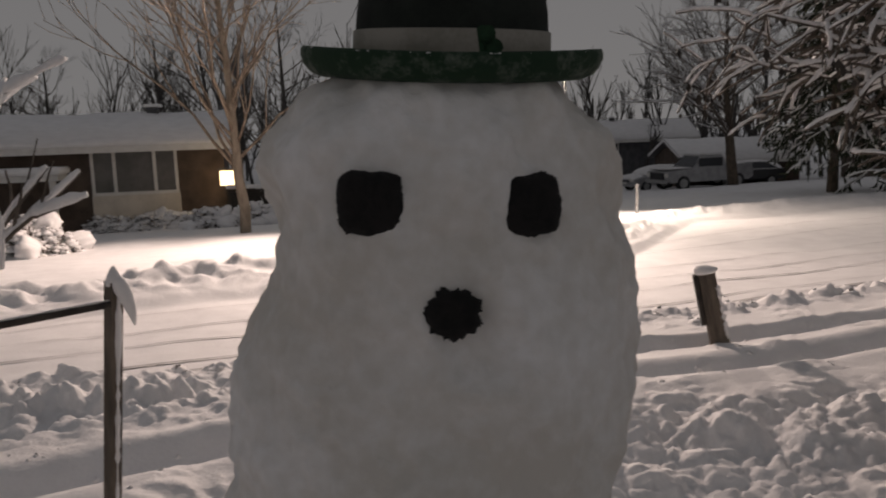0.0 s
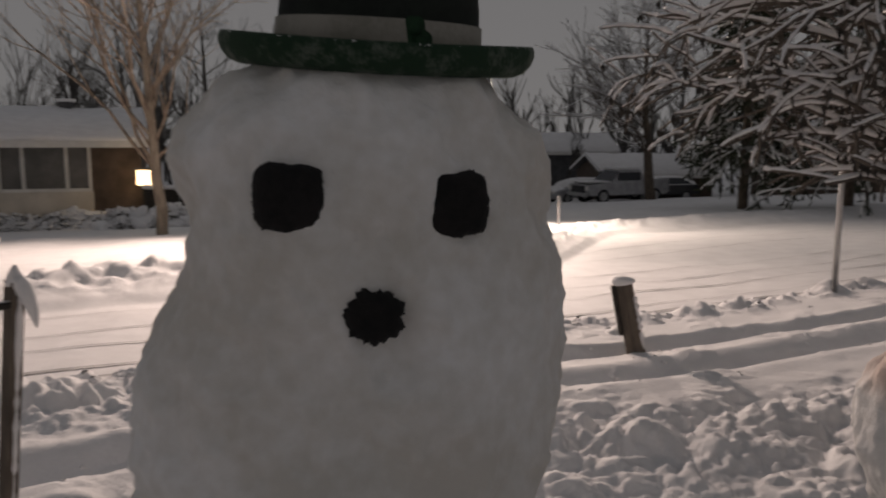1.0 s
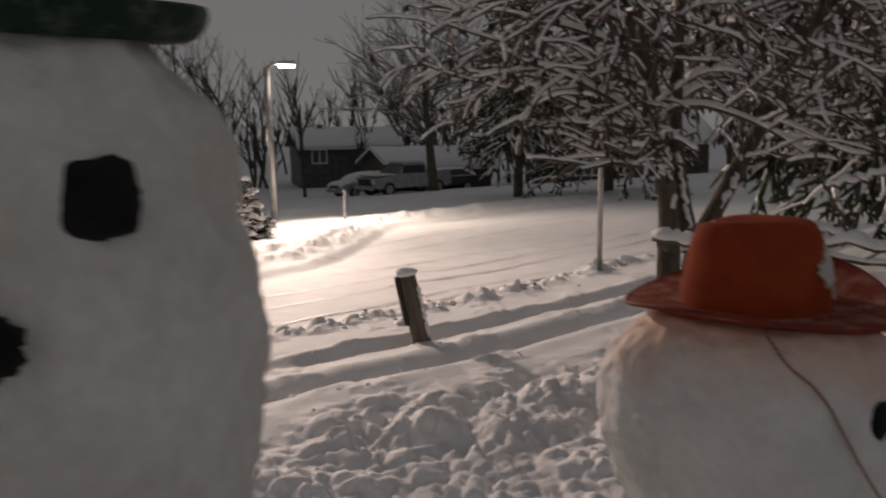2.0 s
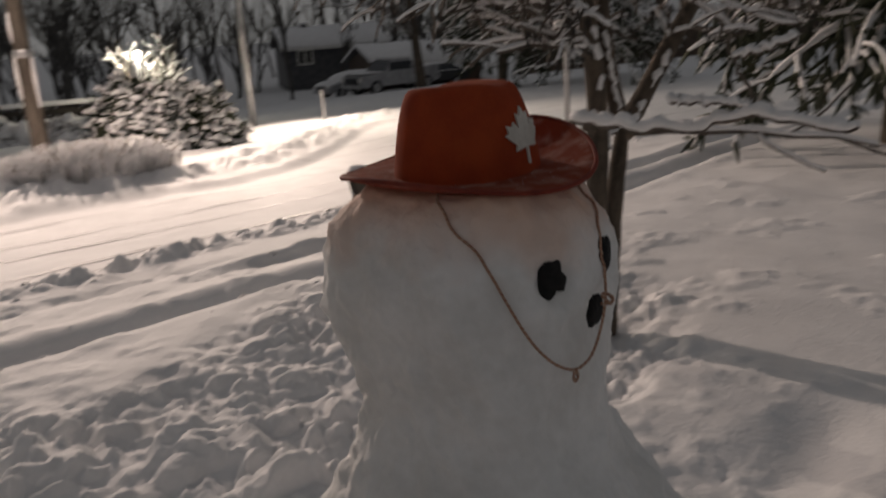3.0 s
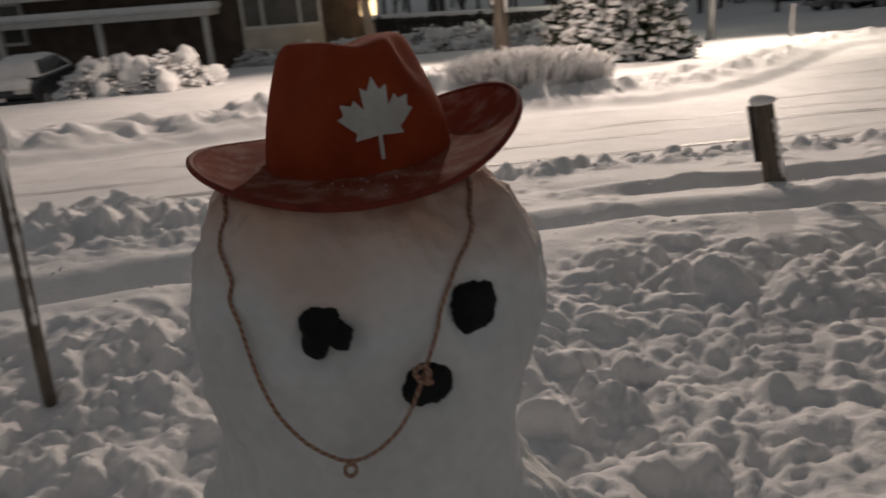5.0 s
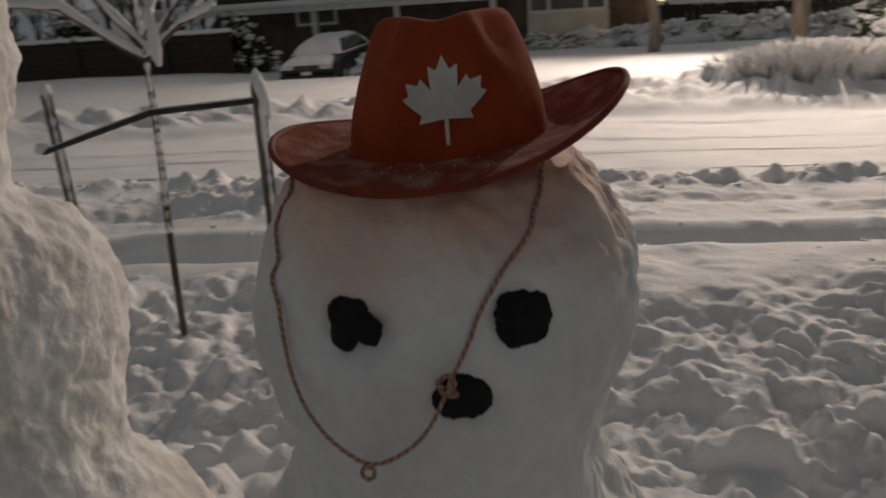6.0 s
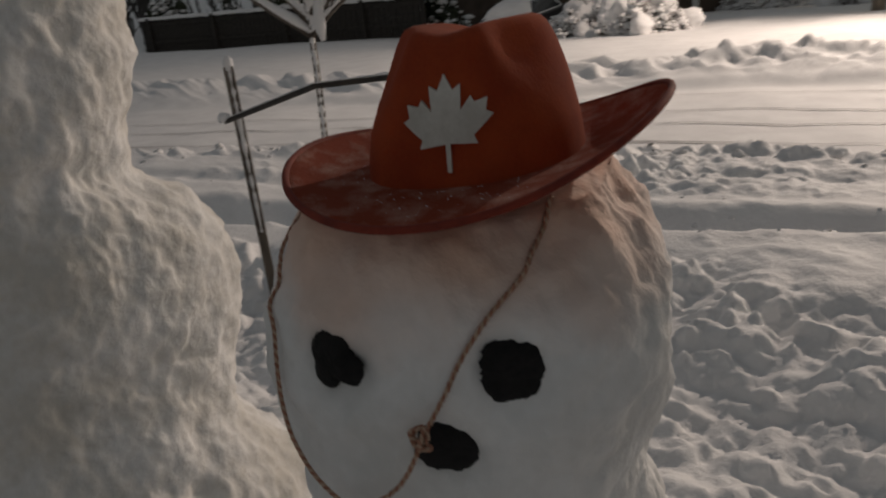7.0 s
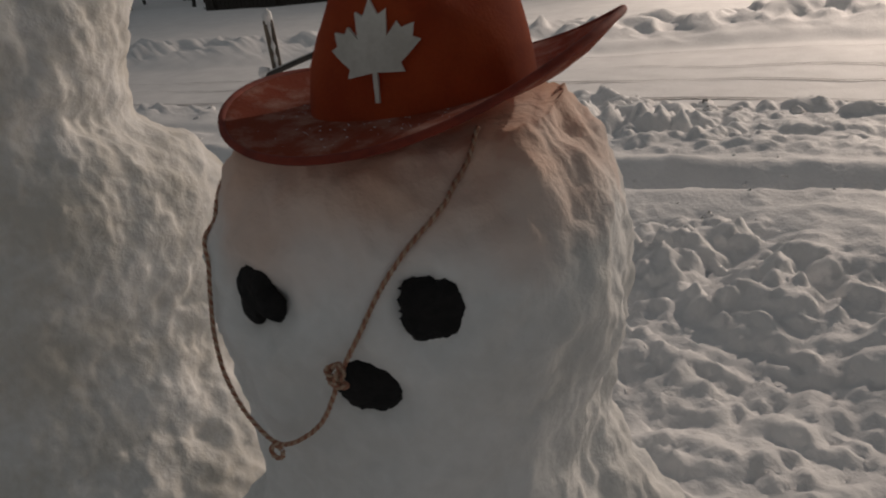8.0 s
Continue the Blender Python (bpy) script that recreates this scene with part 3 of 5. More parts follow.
def cowboy_crown(r, z, th):
    k = crown_r(th, z) * r
    x, y = k * np.cos(th), k * np.sin(th)
    t = np.clip(z / 0.115, 0, 1)
    # crease along the top and pinched front
    crease = 0.010 * np.exp(-(x / 0.030) ** 2) * (0.55 + 0.45 * step(-0.05, 0.03, y)) * step(0.75, 1.0, np.full_like(x, t))
    dent = 0.016 * np.exp(-((np.abs(x) - 0.072) / 0.03) ** 2 - ((y + 0.045) / 0.035) ** 2) * step(0.35, 0.9, np.full_like(x, t))
    x = x * (1 - dent / 0.07) * (1 - 0.36 * t ** 2.2 * (1 - 0.7 * step(-0.05, 0.06, y)))
    return x, y, z - crease + 0.088 * x * (1 - 0.75 * t) - 0.10 * (y + 0.0) * t * 0.35


shell("brim", [(0.50, 0.0), (0.62, 0.0), (0.75, 0.0), (0.86, 0.0), (0.94, 0.0), (0.985, 0.0), (1.0, 0.002), (0.985, 0.004), (0.94, 0.004), (0.86, 0.004), (0.75, 0.004), (0.62, 0.004), (0.50, 0.004)], FROSTED, hat2, "", cowboy_brim)
shell("crown", [(1.0, 0.0), (1.0, 0.02), (1.0, 0.04), (1.0, 0.06), (1.0, 0.075), (1.0, 0.09), (0.995, 0.10), (0.98, 0.108), (0.94, 0.113), (0.86, 0.115), (0.7, 0.1155), (0.5, 0.1155), (0.3, 0.1155), (0.1, 0.1155), (0.01, 0.1155)], FELT_RED, hat2, "", cowboy_crown, True)
vs, fs = [], []
ring = []
for k in range(121):
    a = 2 * math.pi * k / 120
    x, y, z = cowboy_brim(np.array([0.995]), np.array([0.002]), np.array([a]))
    ring.append((x[0], y[0], z[0]))
tube_into(vs, fs, ring, [0.0032] * 121, 8, closed=False)
mesh("piping", vs, fs, PIPING, hat2, "dark red stitched edging")

HALF = [(0.0, 0.50), (0.085, 0.335), (0.185, 0.385), (0.150, 0.125), (0.275, 0.255), (0.305, 0.185), (0.445, 0.215), (0.400, 0.085), (0.470, 0.045), (0.250, -0.145), (0.275, -0.235), (0.022, -0.205), (0.018, -0.50)]
outline = HALF + [(-x, y) for x, y in HALF[:0:-1]]
LEAF_H, LEAF_Z, LEAF_A = 0.069, 0.050, 0.005


def on_crown(a, b, off):
    z = LEAF_Z + b
    th = -math.pi / 2 + (a + LEAF_A) / 0.088
    x, y, zz = cowboy_crown(1.0, z, np.array([th]))
    n = math.hypot(x[0], y[0])
    return (x[0] * (n + off) / n, y[0] * (n + off) / n, zz[0])


bm = bmesh.new()
ring = [bm.verts.new((1.10 * x * LEAF_H, y * LEAF_H, 0)) for x, y in outline]
face = bm.faces.new(ring)
bmesh.ops.triangulate(bm, faces=[face])
bmesh.ops.subdivide_edges(bm, edges=bm.edges[:], cuts=2)
front = [(v.co.x, v.co.y) for v in bm.verts]
bm.verts.index_update()
lf = [tuple(v.index for v in f.verts) for f in bm.faces]
border = [tuple(v.index for v in e.verts) for e in bm.edges if e.is_boundary]
bm.free()
nfr = len(front)
lv = [on_crown(a, b, 0.0035) for a, b in front] + [on_crown(a, b, 0.0005) for a, b in front]
mesh("maple_leaf", lv, lf + [(a, b, b + nfr, a + nfr) for a, b in border], LEAF_WHITE, hat2, "cream felt maple leaf", False)

random.seed(9)
spots = []
for i in range(60):
    a, r = radians(random.gauss(278, 34)), random.uniform(0.60, 0.93)
    x, y, z = cowboy_brim(np.array([r]), np.array([0.004]), np.array([a]))
    spots.append(((x[0], y[0], z[0]), random.uniform(0.0003, 0.0009)))
for i in range(30):
    a, r = radians(random.uniform(170, 215)), random.uniform(0.6, 0.72)
    x, y, z = cowboy_brim(np.array([r]), np.array([0.004]), np.array([a]))
    spots.append(((x[0], y[0], z[0]), random.uniform(0.0004, 0.0012)))
tagged(dusting("snow_dusting", spots, hat2, "frosted crust of snow", 0.002), kind="stuff")


def smooth_path(pts, n):
    p = np.array(pts, float)
    d = np.concatenate([[0], np.cumsum(np.linalg.norm(np.diff(p, axis=0), axis=1))])
    t = np.linspace(0, d[-1], n)
    out = np.column_stack([np.interp(t, d, p[:, k]) for k in range(3)])
    for _ in range(4):
        out[1:-1] = 0.25 * out[:-2] + 0.5 * out[1:-1] + 0.25 * out[2:]
    return out


def cord(name, pts, parent, label="", n=260, r=0.0013):
    """Two strands twisted round one another."""
    path = smooth_path(pts, n)
    inv = np.array(parent.matrix_world.inverted()) if parent else np.eye(4)
    path = path @ inv[:3, :3].T + inv[:3, 3]
    tang = np.gradient(path, axis=0)
    tang /= np.linalg.norm(tang, axis=1)[:, None]
    side = np.cross(tang, (0.3, 0.2, 0.93))
    side /= np.linalg.norm(side, axis=1)[:, None]
    other = np.cross(side, tang)
    vs, fs = [], []
    length = np.concatenate([[0], np.cumsum(np.linalg.norm(np.diff(path, axis=0), axis=1))])
    made = []
    for ph, mat in ((0, CORD), (math.pi, PALE_CORD)):
        vs, fs = [], []
        a = length / 0.0075 * 2 * math.pi + ph
        tube_into(vs, fs, path + (side * np.cos(a)[:, None] + other * np.sin(a)[:, None]) * r * 0.6, [r] * n, 5)
        made.append(mesh(name if ph == 0 else "strand", vs, fs, mat, parent if ph == 0 else made[0], label if ph == 0 else "pale strand"))
    return made[0]


bpy.context.view_layer.update()
LOOP = [(0.600, 1.005, 1.278), (0.603, 0.988, 1.262), (0.613, 0.975, 1.238), (0.629, 0.941, 1.217), (0.640, 0.923, 1.191), (0.652, 0.914, 1.163), (0.665, 0.906, 1.135), (0.681, 0.902, 1.107),
        (0.704, 0.905, 1.081), (0.735, 0.915, 1.062), (0.758, 0.923, 1.073), (0.774, 0.940, 1.088), (0.785, 0.948, 1.111), (0.792, 0.956, 1.136), (0.798, 0.971, 1.159), (0.798, 0.987, 1.181),
        (0.798, 1.008, 1.204), (0.796, 1.034, 1.226), (0.794, 1.066, 1.250), (0.796, 1.085, 1.275)]


def outside(p, ob, gap):
    """Draws p out of the figure, towards its front, where it would lie inside."""
    e = Vector((1.24, 0.80, 1.41))
    d = Vector(p) - e
    place, _ = on_surface(ob, e, d)
    if place is None or (place - e).length - gap > d.length:
        return tuple(p)
    return tuple(place - d.normalized() * gap)


knot_low, knot_nose = LOOP[9], outside(LOOP[13], s2, 0.012)
dense = smooth_path(LOOP, 90)
LOOP = []
for i, p in enumerate(dense):
    c = Vector((0.672, 1.088, p[2]))
    d = Vector(p) - c
    place, _ = on_surface(s2, c + d.normalized() * 0.6, -d)
    LOOP.append(tuple(p) if place is None else tuple(c + d.normalized() * max(d.length, (place - c).length + 0.003)))
cord("cord", LOOP, hat2, "brown and cream twisted chin cord", 420)
kx, ky, kz = knot_low
cord("knot", [(kx + 0.004 * math.cos(a), ky + 0.003 * math.cos(a), kz - 0.005 + 0.006 * math.sin(a)) for a in np.linspace(0.5, 6.5, 14)], hat2, "", 60)
kx, ky, kz = knot_nose
cord("knot", [(kx + 0.006 * math.cos(2.3 * a), ky - 0.004 + 0.005 * math.sin(3.1 * a), kz - 0.003 + 0.007 * math.sin(1.7 * a)) for a in np.linspace(0, 7, 30)], hat2, "tangled knot of cord", 120)


for ob in (s1, hat1):
    ob.matrix_world = Matrix.Translation((-0.008, 0.052, -0.007)) @ ob.matrix_world
# the shorter snowman and its hat, modelled at a larger size, set at their true size and place
SETTLED = Matrix.Translation((0.8374, 1.0100, 1.133)) @ Matrix.Scale(0.885, 4) @ Matrix.Translation((-0.776, -0.9747, -1.155))
for ob in (s2, hat2):
    ob.matrix_world = SETTLED @ ob.matrix_world


# ---- trees ----
def grow(rng, start, heading, length, radius, levels, out, spread_=0.6, droop=0.0, kids=(3, 5), shrink=0.62, wiggle=0.16, segs=6):
    """Adds (points, radii) of a limb and its side limbs to out."""
    pts, p, h = [np.array(start, float)], np.array(start, float), np.array(heading, float)
    h /= np.linalg.norm(h)
    for i in range(segs):
        h = h + rng.normal(0, wiggle, 3) + np.array((0, 0, -droop / segs))
        h /= np.linalg.norm(h)
        p = p + h * length / segs
        pts.append(p.copy())
    radii = np.linspace(radius, radius * 0.45, segs + 1)
    out.append((np.array(pts), radii, levels))
    if levels <= 0:
        return
    for _ in range(rng.integers(kids[0], kids[1] + 1)):
        k = rng.uniform(0.25, 1.0)
        i = min(segs - 1, int(k * segs))
        q = pts[i] + (pts[i + 1] - pts[i]) * (k * segs - i)
        d = (pts[i + 1] - pts[i]) / np.linalg.norm(pts[i + 1] - pts[i])
        side = rng.normal(0, 1, 3)
        side -= d * side.dot(d)
        side /= np.linalg.norm(side)
        grow(rng, q, d * (1 - spread_ * 0.5) + side * spread_ + np.array((0, 0, 0.12)), length * shrink * rng.uniform(0.7, 1.15), max(radii[i] * 0.6, 0.0025), levels - 1, out, spread_, droop, kids, shrink, wiggle, max(3, segs - 1))


def limbs(name, out, mat, parent, sides=5, label="", least=0.0):
    vs, fs = [], []
    for pts, radii, lev in out:
        tube_into(vs, fs, pts, np.maximum(radii, least), sides if lev > 0 else max(3, sides - 2))
    return mesh(name, vs, fs, mat, parent, label)


def snow_on(name, out, parent, rng, thick=1.0, sides=6, most=0.05, label="snow lying along the branches", chance=0.9):
    """Snow lying along limbs that do not stand too steeply."""
    vs, fs = [], []
    for pts, radii, lev in out:
        d = pts[-1] - pts[0]
        steep = abs(d[2]) / (np.linalg.norm(d) + 1e-9)
        if steep > 0.88 or rng.random() > chance or len(pts) < 3:
            continue
        r = np.minimum(radii * 1.05 + 0.009 * thick * rng.uniform(0.6, 1.3), most) * (1 - 0.5 * steep)
        q = np.column_stack([np.interp(np.linspace(0, 1, len(pts) * 2), np.linspace(0, 1, len(pts)), pts[:, k]) for k in range(3)])
        rr = np.interp(np.linspace(0, 1, len(q)), np.linspace(0, 1, len(r)), r) * rng.uniform(0.65, 1.3, len(q))
        rr[0] *= 0.5
        rr[-1] *= 0.6
        q[:, 2] += np.interp(np.linspace(0, 1, len(q)), np.linspace(0, 1, len(radii)), radii) * 0.9 + rr * 0.55
        tube_into(vs, fs, q, rr, sides, 0.85)
    return mesh(name, vs, fs, SNOW, parent, label)


# young multi-stemmed tree laden with snow
rng = np.random.default_rng(11)
crab = thing("young_tree", pose(0, 0, 0), "young two-stemmed tree, its branches laden with snow, in the yard", "tree")
stems = [
    ([(1.99, 3.68, -0.12), (2.00, 3.70, 0.10), (2.02, 3.73, 0.42), (2.07, 3.80, 0.80), (2.10, 3.86, 1.10), (2.06, 3.90, 1.45), (1.92, 3.95, 2.0)], 0.066),
    ([(2.05, 3.70, -0.12), (2.08, 3.73, 0.10), (2.13, 3.78, 0.42), (2.20, 3.85, 0.72), (2.235, 3.87, 0.90)], 0.064),
    ([(2.23, 3.87, 0.86), (2.17, 3.88, 1.12), (2.14, 3.92, 1.40), (2.28, 4.15, 2.0), (2.4, 4.3, 2.6)], 0.044),
    ([(2.23, 3.87, 0.84), (2.42, 3.93, 1.10), (2.66, 4.02, 1.42), (3.05, 4.2, 1.85), (3.35, 4.3, 2.4)], 0.050),
]
vs, fs = [], []
for pts, r in stems:
    q = smooth_path(pts, 18)
    tube_into(vs, fs, q, np.linspace(r, r * 0.55, 18) * (1 + 0.05 * np.sin(np.arange(18) * 1.9)), 12)
for z, dx, r in ((0.56, -0.070, 0.018), (0.90, -0.060, 0.022)):      # cut stubs and knots
    tube_into(vs, fs, [(2.0, 3.70, z), (2.0 + dx * 0.8, 3.67, z + 0.02), (2.0 + dx, 3.65, z + 0.06)], [r, r * 0.9, r * 0.55], 8)
mesh("trunk", vs, fs, BARK, crab)
vs, fs = [], []
for s, z0, z1, r in ((0, 0.86, 1.40, 0.020), (2, 0.95, 1.35, 0.014), (3, 0.88, 1.25, 0.018)):     # snow plastered on the stems
    q = smooth_path(stems[s][0], 60)
    q = q[(q[:, 2] > z0) & (q[:, 2] < z1)]
    q = smooth_path(q, 22) + np.array((0.010 if s < 2 else -0.01, -0.93, 0.0)) * 0.036 + rng.normal(0, 0.005, (22, 3))
    w = r * rng.uniform(0.45, 1.25, 22)
    w[0] = w[-1] = 0.002
    tube_into(vs, fs, q, w, 7)
tagged(mesh("trunk_snow", vs, fs, SNOW, crab, "snow plastered on the stems"), kind="stuff")
rng = np.random.default_rng(11)
out = []
for pts, r in stems:
    p = np.array(pts)
    top = p[len(p) // 2:]
    for i in range(17):
        k = rng.uniform(0, len(top) - 1.001)
        q = top[int(k)] + (top[int(k) + 1] - top[int(k)]) * (k - int(k))
        if q[2] < 1.15:
            continue
        a = rng.uniform(0, 2 * math.pi)
        grow(rng, q, (math.cos(a), math.sin(a), rng.uniform(0.10, 0.8)), rng.uniform(0.55, 1.1), 0.015, 2, out, 0.75, 0.35, (5, 7), 0.55, 0.16)
low = []
grow(rng, (2.22, 3.86, 0.86), (-1, -0.35, 0.30), 0.20, 0.010, 1, low, 0.6, 0.1, (2, 3), 0.4, 0.12)
grow(rng, (2.27, 3.87, 0.84), (1.0, -0.75, -0.10), 1.1, 0.015, 1, low, 0.6, 0.1, (3, 5), 0.4, 0.12)
grow(rng, (2.10, 3.85, 1.22), (-1.0, -0.25, 0.30), 0.70, 0.016, 2, low, 0.7, 0.1, (4, 6), 0.5, 0.12)
grow(rng, (2.08, 3.88, 1.38), (-1.0, 0.25, 0.35), 0.80, 0.016, 2, low, 0.7, 0.1, (4, 6), 0.5, 0.12)
bough = [
    [(1.767, 3.366, 0.996), (1.929, 3.185, 0.964), (2.095, 2.985, 0.958), (2.243, 2.775, 1.045), (2.31, 2.605, 0.989), (2.407, 2.464, 1.003)],
    [(2.243, 2.775, 1.045), (2.172, 2.822, 1.201), (2.107, 2.862, 1.384)],
    [(1.997, 2.982, 1.086), (2.155, 2.856, 1.075), (2.235, 2.781, 1.056)],
    [(2.162, 2.828, 1.237), (2.22, 2.73, 1.261), (2.27, 2.634, 1.303)]]
for pts, r in zip(bough, (0.012, 0.009, 0.008, 0.007)):
    q = smooth_path(pts, 26) + rng.normal(0, 0.006, (26, 3))
    low.append((q, np.linspace(r, r * 0.6, 26), 1))
out = [o for o in out if o[0][:, 2].min() > 1.27] + [o for o in low if o[0][:, 2].min() > 0.5 and (o[0][:, 2].min() > 1.2 or o[0][:, 0].max() > 1.95)]
tagged(limbs("branch", out, TWIG, crab, 6, "", 0.006), kind="stuff")
tagged(snow_on("snow", out, crab, rng, 1.05, 7, 0.036, chance=0.62), kind="stuff")
tagged(snow_on("snow", low[-4:], crab, rng, 1.5, 7, 0.030, chance=1.0), kind="stuff")
# limp leaves left hanging
vs, fs = [], []
for pts, radii, lev in out:
    if lev == 0 and pts[-1][2] > 1.2 and rng.random() < 0.6:
        q = pts[-1]
        for _ in range(rng.integers(1, 4)):
            w, l = rng.uniform(0.008, 0.016), rng.uniform(0.03, 0.07)
            a = rng.uniform(0, 6.28)
            dx, dy = math.cos(a) * w, math.sin(a) * w
            ox, oy = rng.normal(0, 0.02, 2)
            s = len(vs)
            vs += [(q[0] + ox, q[1] + oy, q[2]), (q[0] + ox + dx, q[1] + oy + dy, q[2] - l * 0.5), (q[0] + ox + dy * 0.3, q[1] + oy, q[2] - l), (q[0] + ox - dx, q[1] + oy - dy, q[2] - l * 0.45)]
            fs.append((s, s + 1, s + 2, s + 3))
tagged(mesh("dead_leaf", vs, fs, DARK_WOOD, crab, "limp dark dead leaves", False), kind="stuff")

# sapling between the stakes
rng = np.random.default_rng(5)
sap = thing("sapling", pose(0, 0, 0), "thin bare sapling with snow in its forks, tied between two stakes", "tree")
so = []
tr = smooth_path([(-1.88, 2.30, -0.1), (-1.66, 2.20, 0.5), (-1.437, 2.121, 0.985), (-1.435, 2.12, 1.22), (-1.455, 2.13, 1.57), (-1.435, 2.11, 2.17)], 16)
vs, fs = [], []
tube_into(vs, fs, tr, np.linspace(0.015, 0.008, 16), 8)
mesh("trunk", vs, fs, BARK, sap)
vs, fs = [], []
tube_into(vs, fs, smooth_path(tr[4:11] + np.array((0.010, -0.006, 0.0)), 60), 0.0095 * rng.uniform(0.1, 1.3, 60), 6)
mesh("trunk_snow", vs, fs, SNOW, sap, "beads of snow stuck to the stem")
for h, ln, z in (((-0.20, -0.23, 0.22), 0.85, 1.19), ((-0.24, -0.14, 0.30), 0.7, 1.24), ((0.12, 0.14, 0.18), 0.36, 1.19), ((0.14, 0.10, 0.24), 0.30, 1.21), ((-0.1, 0.2, 0.25), 0.6, 1.27)):
    grow(rng, (-1.44, 2.12, z - 0.03), h, ln, 0.011, 1, so, 0.5, 0.0, (2, 4), 0.5, 0.07)
limbs("branch", so, TWIG, sap, 6)
tagged(snow_on("snow", so, sap, rng, 1.7, 8, 0.028, chance=1.0), kind="stuff")
vs, fs = [], []
tube_into(vs, fs, [(-1.395, 2.14, 1.14), (-1.405, 2.14, 1.19), (-1.395, 2.14, 1.26), (-1.395, 2.14, 1.33)], [0.008, 0.022, 0.019, 0.006], 9)
mesh("snow_plug", vs, fs, SNOW, sap, "snow packed in the fork")


def stake(name, foot, top, w, mat, parent, sunk=0.15):
    bm = bmesh.new()
    f, t = Vector(foot), Vector(top)
    m = Matrix.Translation(f) @ (t - f).to_track_quat("Z", "X").to_matrix().to_4x4()
    block(bm, -w / 2, w / 2, -w / 2, w / 2, -sunk, (t - f).length, 0.004, m)
    return part(name, bm, mat, parent)


guard = thing("tree_guard", pose(0, 0, 0), "two weathered wooden stakes joined by dark rails, capped with snow", "fence")
P1, PL, PM = (-1.238, 2.417, 1.055), (-2.135, 2.055, 1.035), (-1.437, 2.10, 0.985)
stake("post", (-1.39, 2.49, 0.0), P1, 0.042, OLD_WOOD, guard)
stake("post", (-2.24, 2.10, 0.0), PL, 0.042, OLD_WOOD, guard)
for a, b in ((P1, PM), (PM, (-2.20, 2.02, 0.795))):
    a, b = Vector(a), Vector(b)
    if a.z > 1.05:
        a.z = 0.985
    stake("rail", a, b, 0.020, DARK_WOOD, guard, 0.01)
    vs, fs = [], []
    q = smooth_path([a + Vector((0, 0, 0.012)), (a + b) / 2 + Vector((0, 0, 0.013)), b + Vector((0, 0, 0.012))], 24)
    tube_into(vs, fs, q, 0.0075 * (0.5 + 0.6 * rng.random(24)), 6, 0.6)
    mesh("snow_strip", vs, fs, SNOW, guard)
vs, fs = [], []
tube_into(vs, fs, smooth_path([(-1.238, 2.417, 1.04), (-1.238, 2.417, 1.085), (-1.235, 2.417, 1.10)], 6), [0.024, 0.026, 0.022, 0.018, 0.012, 0.004], 9)
tube_into(vs, fs, smooth_path([(-1.225, 2.409, 1.065), (-1.197, 2.405, 1.015), (-1.175, 2.402, 0.955), (-1.173, 2.402, 0.92)], 10), [0.016, 0.022, 0.024, 0.023, 0.021, 0.018, 0.016, 0.012, 0.008, 0.003], 8)
mesh("snow_cap", vs, fs, SNOW, guard)
vs, fs = [], []
tube_into(vs, fs, [(-2.135, 2.055, 1.02), (-2.13, 2.055, 1.06), (-2.125, 2.055, 1.08)], [0.024, 0.022, 0.006], 8)
mesh("snow_cap", vs, fs, SNOW, guard)
vs, fs = [], []
tube_into(vs, fs, [(-2.23, 2.01, 0.80), (-2.20, 2.015, 0.815), (-2.16, 2.02, 0.825)], [0.015, 0.026, 0.012], 8)
mesh("snow_cap", vs, fs, SNOW, guard)
for x0, y0, x1, y1 in ((-1.39, 2.49, *P1[:2]), (-2.24, 2.10, *PL[:2])):
    vs, fs = [], []
    z1 = 1.04
    q = np.array([(x0 + (x1 - x0) * k + 0.019, y0 + (y1 - y0) * k - 0.006, z1 * k) for k in np.linspace(0.25, 0.99, 30)])
    tube_into(vs, fs, q, 0.011 * rng.uniform(0.2, 1.2, 30), 6)
    mesh("snow_strip", vs, fs, SNOW, guard)

# leaning stub of a post by the trodden path
px, py = 1.285, 6.10
stub = thing("wooden_post", pose(px, py, gz(px, py) - 0.05, 0, -11, 0), "short leaning weathered wooden post capped with snow", "post")
bm = bmesh.new()
bmesh.ops.create_cone(bm, cap_ends=True, segments=14, radius1=0.075, radius2=0.066, depth=0.62)
for w in bm.verts:
    w.co.z += 0.31
    w.co.x += 0.012 * vnoise(np.array([w.co.x * 40.0]), np.array([w.co.y * 40.0]), np.array([w.co.z * 2.0]), 3)[0]
part("post", bm, OLD_WOOD, stub)
slab("splinter", -0.10, -0.066, -0.03, 0.02, 0.22, 0.60, DARK_WOOD, stub, "", 0.006)
vs, fs = [], []
tube_into(vs, fs, [(0, 0, 0.60), (0, 0, 0.625), (0.005, 0, 0.645), (0.008, 0, 0.655)], [0.078, 0.086, 0.070, 0.02], 14)
mesh("snow_cap", vs, fs, SNOW, stub)
vs, fs = [], []
tube_into(vs, fs, [(0.055, -0.04, k) for k in np.linspace(0.1, 0.5, 22)], 0.022 * rng.uniform(0.2, 1.2, 22), 6)
mesh("snow_strip", vs, fs, SNOW, stub)

# thin sign pole beside the street
px, py = 3.80, 8.58
pole = thing("sign_pole", pose(px, py, gz(px, py) - 0.05), "thin bare steel pole standing beside the street", "pole")
bm = bmesh.new()
bmesh.ops.create_cone(bm, cap_ends=True, segments=10, radius1=0.03, radius2=0.028, depth=2.6)
bmesh.ops.translate(bm, verts=bm.verts, vec=(0, 0, 1.3))
